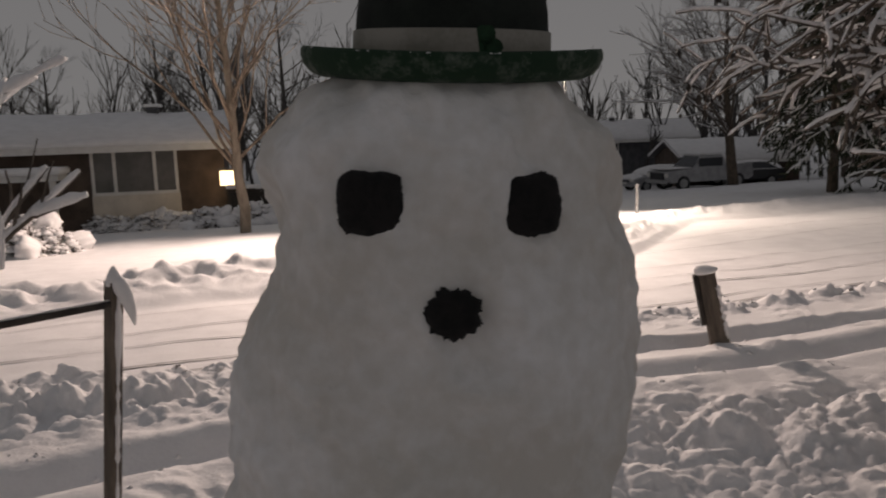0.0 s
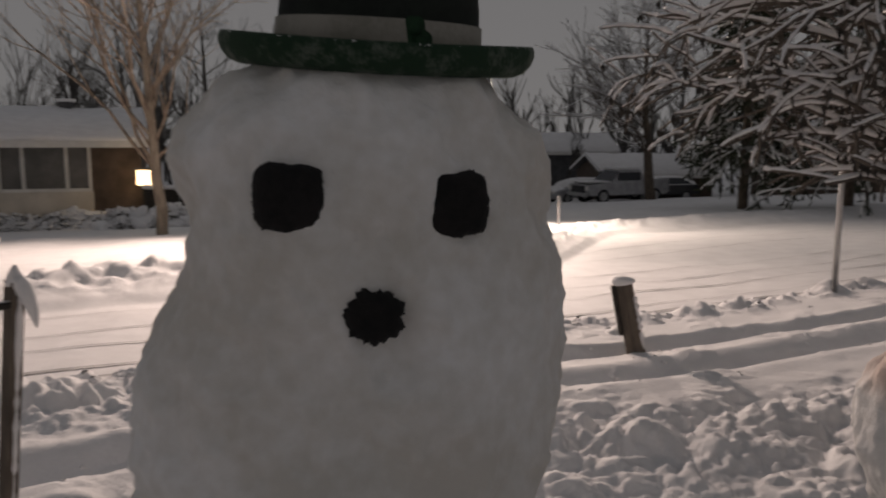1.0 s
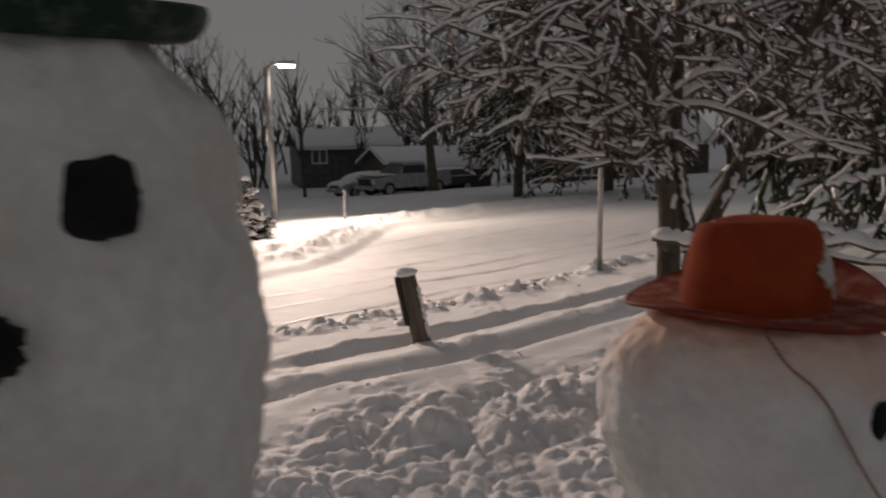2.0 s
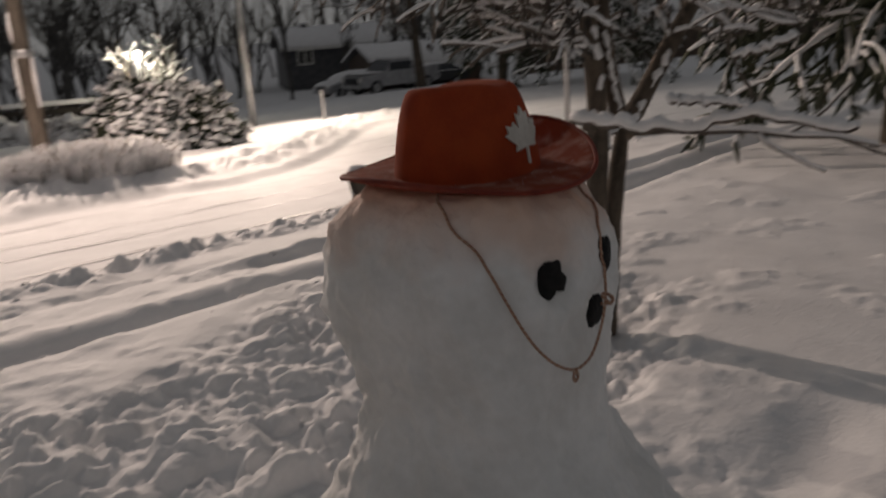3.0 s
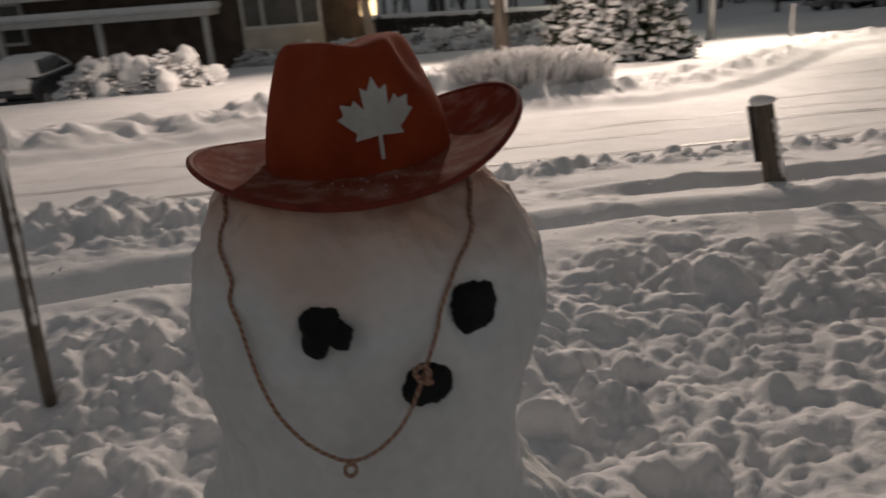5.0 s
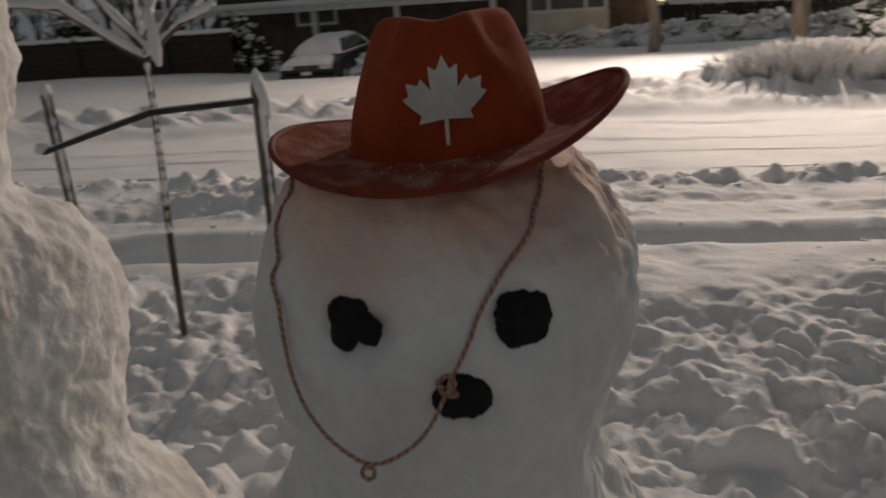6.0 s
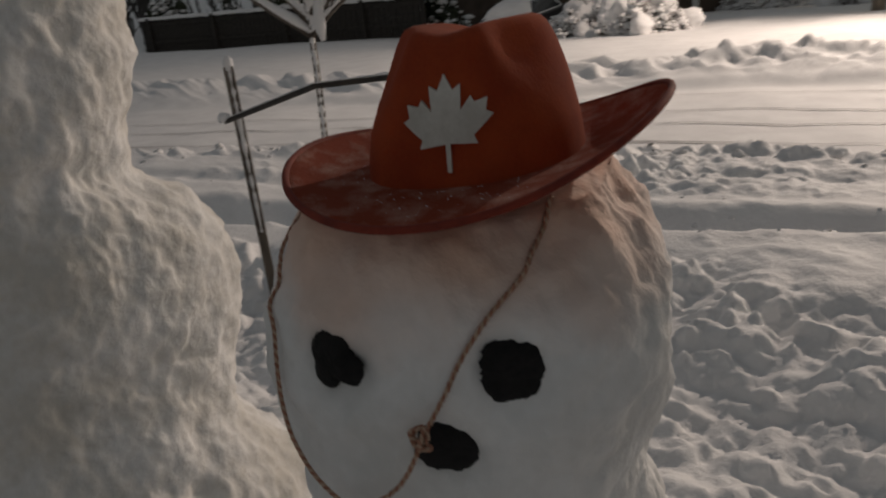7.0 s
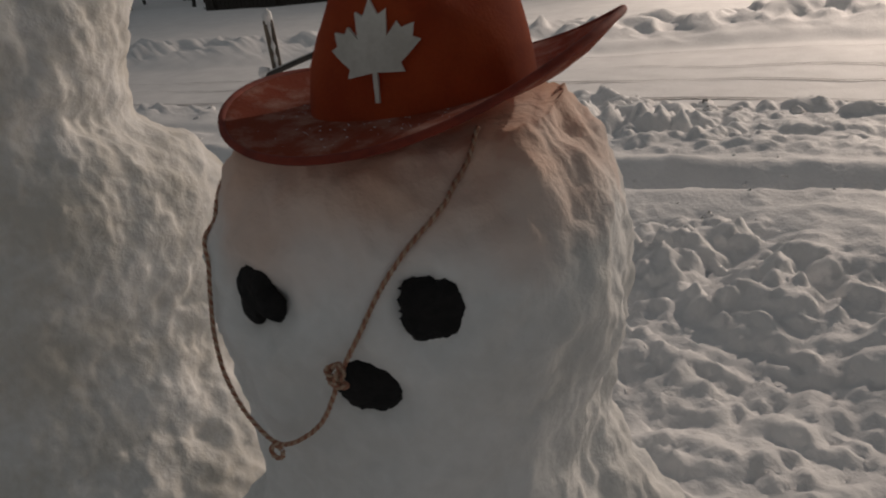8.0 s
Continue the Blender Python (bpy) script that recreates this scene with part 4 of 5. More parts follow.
part("shaft", bm, METAL, pole, smooth=True)


# ---- across the street ----
def rough_blob(name, centre, size, seed, mat, parent=None, label="", lumps=0.25, res=26):
    """A low uneven mound."""
    rows, cols = res, res * 2
    vs = []
    for i in range(rows):
        q = math.pi * 0.62 * i / (rows - 1)
        th = np.linspace(0, 2 * math.pi, cols, endpoint=False)
        x, y, z = np.sin(q) * np.cos(th), np.sin(q) * np.sin(th), np.full(cols, math.cos(q))
        d = 1 + lumps * fbm(x * 2.5 + seed, y * 2.5, z * 2.5, 4, seed)
        vs += list(np.column_stack([centre[0] + x * d * size[0], centre[1] + y * d * size[1], centre[2] + z * d * size[2]]))
    return mesh(name, vs, revolve_faces(rows, cols), mat, parent, label)


def house(name, m, length, depth, eave, ridge, label, wall_mat, windows, chimney=None, snow=0.16):
    """Front wall along local x from -length to 0, facing -y."""
    h = thing(name, m, label, "house")
    bm = bmesh.new()
    block(bm, -length, 0, 0, depth, -0.6, eave)
    for x in (-length, 0):      # gables
        a, b, c = bm.verts.new((x, 0, eave)), bm.verts.new((x, depth, eave)), bm.verts.new((x, depth / 2, ridge - 0.12))
        bm.faces.new((a, b, c))
    part("wall", bm, wall_mat, h)
    for k, (nm, mat, lift, over) in enumerate((("roof", DARK_PAINT, 0.0, 0.45), ("roof_snow", SNOW, 0.06, 0.47))):
        thick = 0.06 if k == 0 else snow
        prof = [(-over, eave - 0.10 + lift), (depth / 2, ridge + lift), (depth + over, eave - 0.10 + lift)]
        vs, fs = [], []
        n = 40 if k else 2
        for i in range(n):
            x = -length - 0.4 + (length + 0.8) * i / (n - 1)
            for j, (yy, zz) in enumerate(prof):
                w = (0.03 * math.sin(x * 1.7 + j) + 0.02 * math.sin(x * 4.1)) if k else 0
                vs += [(x, yy, zz), (x, yy - (0.05 if j == 0 and k else 0), zz + thick + w)]
        for i in range(n - 1):
            s, t = i * 6, i * 6 + 6
            for a, b in ((0, 1), (1, 3), (3, 5), (5, 4), (4, 2), (2, 0)):
                fs.append((s + a, s + b, t + b, t + a))
        fs += [(0, 1, 3, 2), (2, 3, 5, 4)]
        e = (n - 1) * 6
        fs += [(e, e + 2, e + 3, e + 1), (e + 2, e + 4, e + 5, e + 3)]
        mesh(nm, vs, fs, mat, h, "thick smooth roof snow" if k else "", bool(k))
    slab("fascia", -length - 0.38, 0.38, -0.49, -0.455, eave - 0.22, eave - 0.02, TRIM, h)
    for x0, x1, z0, z1, bays, panel in windows:
        w = part("window", block(bmesh.new(), x0, x1, -0.02, 0.01, z0, z1), GREY_PANE, h)
        for a, b, c, d in ((x0 - 0.09, x1 + 0.09, z1, z1 + 0.10), (x0 - 0.09, x1 + 0.09, z0 - 0.10, z0), (x0 - 0.09, x0, z0, z1), (x1, x1 + 0.09, z0, z1)):
            slab("frame", a, b, -0.07, 0.0, c, d, TRIM, w)
        t = 0
        for q in bays:
            t += q
            slab("mullion", x0 + (x1 - x0) * t - 0.05, x0 + (x1 - x0) * t + 0.05, -0.065, 0.0, z0, z1, TRIM, w)
        if panel:
            slab("panel", x0 - 0.12, x1 + 0.12, -0.035, 0.0, panel, z0 - 0.10, SIDING, h, "pale siding panel below the window")
            slab("panel", x0 - 0.12, x1 + 0.12, -0.035, 0.0, z1 + 0.10, eave - 0.12, SIDING, h)
    if chimney:
        bm = bmesh.new()
        block(bm, chimney - 0.2, chimney + 0.2, depth / 2 - 0.3, depth / 2 + 0.1, ridge - 0.3, ridge + 0.38)
        part("chimney", bm, DARK_PAINT, h)
        slab("chimney_cap", chimney - 0.3, chimney + 0.3, depth / 2 - 0.4, depth / 2 + 0.2, ridge + 0.38, ridge + 0.48, SNOW, h, "", 0.03)
    return h


hz = -1.15
h1 = house("house", pose(-10.35, 24.3, hz, 0, 0, 22), 15.5, 8.0, 2.60, 3.50, "low brick bungalow with a snow-covered roof and picture window", BRICK,
           [(-3.85, -1.50, 1.16, 2.40, (0.25, 0.5), 0.1), (-12.2, -10.8, 1.2, 2.3, (0.5,), None)], -2.4)
slab("rail_wall", -0.0, 0.9, -0.1, 0.1, 0, 1.15, DARK_WOOD, h1)
lampost = thing("porch_lamp", pose(-10.02, 23.75, hz + 1.15), "small glowing warm porch lantern on the bungalow's corner", "lamp")
bm = bmesh.new()
block(bm, -0.22, 0.24, -0.14, 0.14, 0.10, 0.56, 0.04)
part("lantern", bm, WARM, lampost, "glowing warm glass")
slab("cap", -0.26, 0.28, -0.17, 0.17, 0.56, 0.62, DARK_PAINT, lampost)
slab("bracket", -0.05, 0.05, -0.05, 0.45, 0.0, 0.10, DARK_PAINT, lampost)

port = thing("carport", pose(-14.6, 21.6, hz, 0, 0, 20), "long low carport with a snowy flat roof on slim posts", "carport")
slab("roof", -13.0, 0.3, -0.2, 2.2, 1.62, 1.80, TRIM, port, "", 0.02)
bm = bmesh.new()
block(bm, -13.1, 0.4, -0.28, 2.3, 1.80, 2.02, 0.09)
part("roof_snow", bm, SNOW, port, "deep even snow", True)
for x in (-12.6, -9.5, -6.3, -3.2, 0.1):
    slab("post", x - 0.08, x + 0.08, -0.1, 0.06, -0.3, 1.62, TRIM, port)

# board fence with a snowy rail
def board_fence(m, count, label):
    bf = thing("board_fence", m, label, "fence")
    long = 0.2 * count
    for i in range(count):
        slab("board", 0.2 * i, 0.2 * i + 0.18, 0.0, 0.03, -0.1, 1.12 + 0.01 * (i % 3), DARK_WOOD, bf)
    for z in (0.35, 0.95):
        slab("rail", 0, long, -0.05, -0.003, z, z + 0.10, DARK_WOOD, bf)
    slab("snow_strip", -0.03, long + 0.03, -0.08, 0.08, 1.145, 1.26, SNOW, bf, "", 0.03)
    for k in range(int(long / 3) + 1):
        slab("post", 1.9 + 3 * k - 1.5, 2.02 + 3 * k - 1.5, -0.10, -0.052, -0.1, 1.22, DARK_WOOD, bf)


board_fence(pose(-9.3, 22.0, -1.05, 0, 0, 2), 34, "long dark board fence with snow along its top rail")
board_fence(pose(-29.0, 9.4, gz(-25, 11.4) - 0.05, 0, 0, 26.6), 58, "dark board fence behind the drive, snow along its top rail")


def shrub(name, place, size, seed, label, snowy=0.75, mat=TWIG, sprigs=900, group="", spike=0.16):
    """A bush of many short sprigs, most of them holding clumps of snow."""
    rng = np.random.default_rng(seed)
    ob = thing(name, pose(*place), label, "shrub", group)
    vs, fs, wv, wf = [], [], [], []
    for _ in range(int(sprigs * 1.9)):
        a, q = rng.uniform(0, 2 * math.pi), math.acos(rng.uniform(0.0, 1.0))
        k = rng.uniform(0.72, 1.05) * (1 + 0.25 * float(vnoise(np.array([3 * math.cos(a) + seed]), np.array([3 * math.sin(a)]), np.array([q * 3]), seed)[0]))
        n = np.array((math.sin(q) * math.cos(a), math.sin(q) * math.sin(a), math.cos(q)))
        p = n * k * np.array(size)
        d = n + rng.normal(0, 0.5, 3)
        d /= np.linalg.norm(d)
        l = spike * rng.uniform(0.5, 1.3)
        tube_into(vs, fs, [p - d * l, p, p + d * l * 0.7], [0.010, 0.018, 0.003], 3, closed=False)
        if rng.random() < snowy and n[2] > 0.05:
            r = rng.uniform(0.25, 0.85) * spike * (0.8 if snowy > 0.85 else 1)
            c = p + np.array((0, 0, r * 0.25))
            s = len(wv)
            for i, (rr, zz) in enumerate(((0.15, 0.55), (0.75, 0.35), (1.0, 0.0), (0.7, -0.3))):
                for t in range(6):
                    b = t * math.pi / 3 + i * 0.4
                    w = rng.uniform(0.75, 1.25)
                    wv.append(c + np.array((r * rr * w * math.cos(b), r * rr * w * math.sin(b), r * zz)))
            for i in range(3):
                for t in range(6):
                    wf.append((s + i * 6 + t, s + i * 6 + (t + 1) % 6, s + i * 6 + 6 + (t + 1) % 6, s + i * 6 + 6 + t))
            wf.append(tuple(s + t for t in range(6)))
    tagged(mesh("sprig", vs, fs, mat, ob, "dark tangled sprigs"), kind="stuff")
    tagged(mesh("snow", wv, wf, SNOW, ob, "clumps of settled snow"), kind="stuff")
    k = 0.95 if snowy > 0.85 else 0.8
    rough_blob("core", (0, 0, 0), (size[0] * k, size[1] * k, size[2] * k), seed, SNOW if snowy > 0.85 else mat, ob, "", 0.42, 44)
    return ob


def G(x, y, d=0.0):
    return (x, y, gz(x, y) + d)


for i, (x, y, sx_, sz_) in enumerate(((-9.3, 20.9, 0.9, 0.62), (-8.0, 20.8, 0.95, 0.66), (-6.7, 20.7, 0.9, 0.70), (-5.5, 20.6, 0.85, 0.66), (-4.4, 20.5, 0.8, 0.6), (-3.5, 20.2, 0.7, 0.6))):
    shrub("hedge_shrub", G(x, y, -0.15), (sx_, 0.6, sz_), 60 + i, "clipped bare shrub smothered in snow beside the fence", 0.9, TWIG, 380, "hedge shrubs")
for i, (x, y, sx_, sz_) in enumerate(((-13.4, 22.7, 1.0, 0.55), (-12.0, 22.9, 1.2, 0.6), (-11.0, 23.0, 0.8, 0.5))):
    shrub("hedge_shrub", G(x, y, -0.15), (sx_, 0.5, sz_), 70 + i, "low shrub under the picture window, buried in snow", 1.0, TWIG, 420, "window shrubs")
for i, (x, y, k) in enumerate(((-29.6, 10.6, 1.9), (-27.0, 11.9, 1.6), (-24.6, 13.0, 2.0), (-22.0, 14.3, 1.7), (-19.8, 15.5, 1.5))):
    shrub("evergreen_shrub", G(x, y, -0.1), (1.5, 0.9, k), 90 + i, "dense dark evergreen shrub behind the drive, patched with snow", 0.22, NEEDLES, 700, "drive shrubs", 0.18)
shrub("evergreen_shrub", G(-1.05, 15.3, -0.1), (1.15, 0.8, 1.15), 81, "broad evergreen shrub with dark foliage and lumps of snow", 0.33, NEEDLES, 2600, "", 0.13)
shrub("evergreen_shrub", G(-1.9, 16.2, -0.1), (0.7, 0.6, 1.3), 82, "broad evergreen shrub with dark foliage and lumps of snow", 0.36, NEEDLES, 1200, "", 0.13)
shrub("snowy_shrub", G(-9.6, 13.6, -0.15), (1.0, 0.8, 0.75), 83, "rounded shrub almost hidden under clumped snow", 1.0, TWIG, 800, "", 0.15)
shrub("snowy_shrub", G(-11.8, 14.4, -0.15), (1.2, 0.9, 0.8), 84, "rounded shrub almost hidden under clumped snow", 1.0, TWIG, 700, "", 0.15)


def grass_clump(place, along, deep, high, seed, label):
    """A long clump of thin upright stalks, each furred with frost."""
    rng = np.random.default_rng(seed)
    ob = thing("dry_grass_clump", pose(*place, 0, 0, 30), label, "grass")
    vs, fs, wv, wf = [], [], [], []
    for i in range(2200):
        a, b = rng.normal(0, 0.45), rng.normal(0, 0.42)
        if a * a + b * b > 1.1:
            continue
        x, y = a * along, b * deep
        h = high * (1 - 0.45 * (a * a + b * b)) * rng.uniform(0.55, 1.15)
        lx, ly = rng.normal(0, 0.22, 2) * h + np.array((a, b)) * 0.10
        pts = [(x, y, -0.10), (x + 0.35 * lx, y + 0.35 * ly, h * 0.6), (x + lx, y + ly, h)]
        r = rng.uniform(0.005, 0.011)
        frosted = rng.random() < 0.93
        tube_into(wv if frosted else vs, wf if frosted else fs, pts, [r, r * (1.5 if frosted else 1), r * 0.5], 3)
    tagged(mesh("stalk", vs, fs, PALE_BARK, ob, "dry straw-coloured stalks"), kind="stuff")
    tagged(mesh("frosted_stalk", wv, wf, SNOW, ob, "stalks furred with frost"), kind="stuff")
    return ob


grass_clump(G(-1.75, 10.95, -0.06), 1.25, 0.45, 0.36, 85, "low clump of dry stalks furred with frost and snow")

# ---- lamps and poles ----
up = thing("utility_pole", pose(-3.375, 15.62, gz(-3.375, 15.62) - 0.1), "wooden utility pole with snow stuck to its bands", "pole")
vs, fs = [], []
tube_into(vs, fs, [(0, 0, 0), (0, 0, 2.0), (0.02, 0, 4.5), (0.03, 0, 6.6)], [0.15, 0.14, 0.12, 0.10], 14)
mesh("shaft", vs, fs, OLD_WOOD, up)
vs, fs = [], []
tube_into(vs, fs, [(0.0, -0.02, 1.85), (0.0, -0.02, 1.99)], [0.165, 0.165], 14)
mesh("band", vs, fs, METAL, up)
for x, z0, z1 in ((-0.13, 1.15, 1.95), (0.13, 1.0, 1.9), (-0.10, 2.1, 2.6)):
    vs, fs = [], []
    tube_into(vs, fs, [(x, -0.08, z0), (x * 1.05, -0.09, (z0 + z1) / 2), (x, -0.08, z1)], [0.02, 0.045, 0.02], 6)
    mesh("snow_patch", vs, fs, SNOW, up)
vs, fs = [], []
tube_into(vs, fs, [(0, 0, 5.5), (-0.10, -0.25, 5.83), (-0.20, -0.50, 5.85)], [0.03, 0.03, 0.025], 6)
mesh("arm", vs, fs, METAL, up)
slab("lamp_head", -0.40, -0.08, -0.78, -0.46, 5.80, 5.90, METAL, up)
slab("lamp_lens", -0.37, -0.11, -0.75, -0.49, 5.77, 5.795, WHITE_GLOW, up)

sl = thing("street_lamp", pose(0.30, 18.85, gz(0.30, 18.85) - 0.1), "slim steel street lamp, lit, beside the snowy road", "street lamp")
vs, fs = [], []
tube_into(vs, fs, [(0, 0, 0), (-0.01, 0, 2.0), (-0.03, 0, 3.55)], [0.085, 0.075, 0.06], 10)
mesh("shaft", vs, fs, METAL, sl)
vs, fs = [], []
tube_into(vs, fs, [(-0.03, 0, 3.50), (0.10, 0, 3.64), (0.30, 0, 3.64)], [0.04, 0.035, 0.03], 8)
mesh("arm", vs, fs, METAL, sl)
slab("lamp_head", 0.22, 0.62, -0.12, 0.12, 3.61, 3.70, METAL, sl, "", 0.02)
slab("lamp_lens", 0.26, 0.58, -0.09, 0.09, 3.56, 3.606, WHITE_GLOW, sl)

gl = thing("garden_lantern", pose(-2.35, 21.85, gz(-2.35, 21.85)), "bright white lantern on a post among snowy twigs", "lamp")
slab("post", -0.05, 0.05, -0.05, 0.05, -0.1, 1.75, DARK_PAINT, gl)
bm = bmesh.new()
bmesh.ops.create_icosphere(bm, subdivisions=2, radius=0.10)
bmesh.ops.translate(bm, verts=bm.verts, vec=(0, 0, 1.86))
part("globe", bm, WHITE_GLOW, gl, "glowing white globe", True)
rng = np.random.default_rng(33)
lt = thing("snowy_bush_tree", pose(-2.3, 22.3, gz(-2.3, 22.3)), "small bare tree furred with snow, lit by the lantern", "tree")
o = []
for i in range(8):
    a = i * 0.8
    grow(rng, (0, 0, 0.1), (0.5 * math.cos(a), 0.5 * math.sin(a), 1.2), 1.75, 0.03, 2, o, 0.5, 0.0, (4, 6), 0.5, 0.1)
limbs("branch", o, TWIG, lt, 4)
snow_on("snow", o, lt, rng, 2.2, 5, 0.06)

# post box and small posts by the road
sp = thing("marker_post", pose(*G(1.85, 18.2, -0.1)), "short thin marker post standing in the snow", "post")
slab("shaft", -0.03, 0.03, -0.03, 0.03, 0, 0.75, METAL, sp)


# ---- vehicles ----
def loft(bm, prof, w0, w1, bevel=0.05):
    """A body whose side outline is prof (x, z), w0 wide at its foot, w1 at its top."""
    zlo, zhi = min(z for _, z in prof), max(z for _, z in prof)
    rings = []
    for sgn in (-1, 1):
        rings.append([bm.verts.new((x, sgn * (w0 + (w1 - w0) * (z - zlo) / (zhi - zlo)) / 2, z)) for x, z in prof])
    bm.faces.new(rings[0])
    bm.faces.new(rings[1][::-1])
    n = len(prof)
    for i in range(n):
        bm.faces.new((rings[0][i], rings[1][i], rings[1][(i + 1) % n], rings[0][(i + 1) % n]))
    bmesh.ops.recalc_face_normals(bm, faces=bm.faces)
    bmesh.ops.bevel(bm, geom=list(bm.edges), offset=bevel, segments=2, affect="EDGES", profile=0.5)
    return bm


def wheel(parent, x, y, r):
    for nm, rad, w, mat in (("tyre", r, 0.22, RUBBER), ("rim", r * 0.62, 0.236, METAL)):
        bm = bmesh.new()
        bmesh.ops.create_cone(bm, cap_ends=True, segments=20, radius1=rad, radius2=rad, depth=w)
        bmesh.ops.transform(bm, matrix=pose(x, y, r, 90, 0, 0), verts=bm.verts)
        if nm == "tyre":
            wh = part("wheel", bm, mat, parent)
        else:
            part(nm, bm, mat, wh)


def snow_pad(name, parent, x0, x1, half, z, high, label):
    """A rounded pad of snow, its rim at z, uneven on top."""
    n, k = 28, 18
    a, b = np.meshgrid(np.linspace(-1, 1, n), np.linspace(-1, 1, k), indexing="ij")
    rise = np.clip((1 - np.abs(a) ** 2.6) * (1 - np.abs(b) ** 6), 0, 1) ** 0.5
    x, y = (x0 + x1) / 2 + a * (x1 - x0) / 2, b * half * (1 - 0.20 * rise)
    zt = z + high * rise * (1 + 0.05 * fbm(a * 1.7, b * 1.7, octaves=3, seed=61))
    top = np.column_stack([x.ravel(), y.ravel(), zt.ravel()])
    low = np.column_stack([x.ravel(), y.ravel(), np.full(n * k, z - 0.03)])
    fs = []
    for i in range(n - 1):
        for j in range(k - 1):
            q = i * k + j
            fs += [(q, q + k, q + k + 1, q + 1), (n * k + q, n * k + q + 1, n * k + q + k + 1, n * k + q + k)]
    rim = [j for j in range(k)] + [i * k + k - 1 for i in range(1, n)] + [(n - 1) * k + j for j in range(k - 2, -1, -1)] + [i * k for i in range(n - 2, 0, -1)]
    fs += [(rim[i], rim[(i + 1) % len(rim)], n * k + rim[(i + 1) % len(rim)], n * k + rim[i]) for i in range(len(rim))]
    return mesh(name, list(top) + list(low), fs, SNOW, parent, label)


def pickup(m, label):
    c = thing("pickup_truck", m, label, "truck")
    part("body", loft(bmesh.new(), [(-2.75, 0.55), (-2.78, 1.05), (-1.15, 1.18), (-1.1, 1.15), (2.75, 1.15), (2.8, 0.6), (2.5, 0.45), (-2.5, 0.45)], 1.95, 1.86), CAR_SILVER, c)
    part("cab", loft(bmesh.new(), [(-1.25, 1.12), (-0.55, 1.82), (0.85, 1.85), (1.15, 1.12)], 1.82, 1.5), CAR_SILVER, c)
    part("windscreen", loft(bmesh.new(), [(-1.20, 1.22), (-0.62, 1.77), (-0.60, 1.77), (-1.16, 1.22)], 1.66, 1.4, 0.005), GLASS, c)
    for y in (-0.885, 0.885):
        slab("side_window", -0.75, 0.75, y - 0.03, y + 0.03, 1.25, 1.70, GLASS, c, m=pose(0, 0, 0, 0, 0, 0))
        slab("bed_side", 1.2, 2.74, y - 0.05, y + 0.05, 1.10, 1.32, CAR_SILVER, c, "", 0.02)
    slab("grille", -2.83, -2.77, -0.6, 0.6, 0.62, 0.98, CAR_DARK, c)
    slab("bumper", -2.92, -2.74, -0.95, 0.95, 0.42, 0.62, METAL, c, "", 0.03)
    for y in (-0.8, 0.8):
        slab("headlight", -2.82, -2.75, y - 0.14, y + 0.14, 0.75, 0.98, TRIM, c, "", 0.01)
    for x in (-1.8, 1.75):
        for y in (-0.88, 0.88):
            wheel(c, x, y, 0.40)
    for nm, a in (("hood_snow", (-2.7, -1.2, -0.85, 0.85, 1.14, 1.24)), ("roof_snow", (-0.6, 0.85, -0.74, 0.74, 1.82, 1.98)), ("bed_snow", (1.2, 2.7, -0.82, 0.82, 1.13, 1.30))):
        part(nm, block(bmesh.new(), *a, 0.06), SNOW, c, "settled snow", True)
    return c


def car(m, label, paint):
    c = thing("car", m, label, "car")
    part("body", loft(bmesh.new(), [(-2.15, 0.45), (-2.18, 0.72), (-1.2, 0.92), (1.95, 0.98), (2.15, 0.8), (2.12, 0.4), (-1.9, 0.30)], 1.78, 1.70, 0.07), paint, c)
    part("cabin", loft(bmesh.new(), [(-1.25, 0.90), (-0.55, 1.34), (1.05, 1.36), (1.85, 0.95)], 1.64, 1.30, 0.06), GLASS, c, "dark glass cabin")
    for y in (-0.62, 0.62):
        slab("headlight", -2.20, -2.05, y - 0.20, y + 0.20, 0.60, 0.74, TRIM, c, "", 0.02)
    slab("grille", -2.22, -2.1, -0.38, 0.38, 0.56, 0.70, DARK_PAINT, c, "", 0.01)
    slab("plate", -2.225, -2.20, -0.16, 0.16, 0.44, 0.54, TRIM, c)
    slab("bumper", -2.24, -2.0, -0.86, 0.86, 0.30, 0.44, paint, c, "", 0.04)
    for x in (-1.35, 1.3):
        for y in (-0.80, 0.80):
            wheel(c, x, y, 0.31)
    snow_pad("roof_snow", c, -1.30, 1.98, 0.80, 0.96, 0.50, "thick snow on roof and screen")
    snow_pad("hood_snow", c, -2.16, -1.18, 0.80, 0.74, 0.24, "settled snow")
    return c


pickup(pose(7.9, 45.6, gz(7.9, 45.6) - 0.06, 0, 0, 28), "silver pickup truck dusted with snow, parked by the road")
car(pose(5.9, 48.0, gz(5.9, 48.0) - 0.05, 0, 0, 28), "pale parked car under a cover of snow", CAR_SILVER)
car(pose(10.8, 48.5, gz(10.8, 48.5) - 0.05, 0, 0, 8), "dark parked car under a cover of snow", CAR_DARK)
car(pose(-15.4, 15.4, gz(-15.4, 15.4) - 0.10, 0, 0, 118) @ Matrix.Scale(0.84, 4), "dark car parked in a drive under thick snow", CAR_DARK)

# ---- houses down the street ----
house("house", pose(14.2, 49.5, -2.3, 0, 0, 6), 6.6, 8, 1.75, 2.75, "long dark bungalow with a snowy roof beyond the road", BRICK, [(-5.2, -4.0, 0.8, 1.5, (0.5,), None), (-2.4, -1.4, 0.8, 1.5, (0.5,), None)])
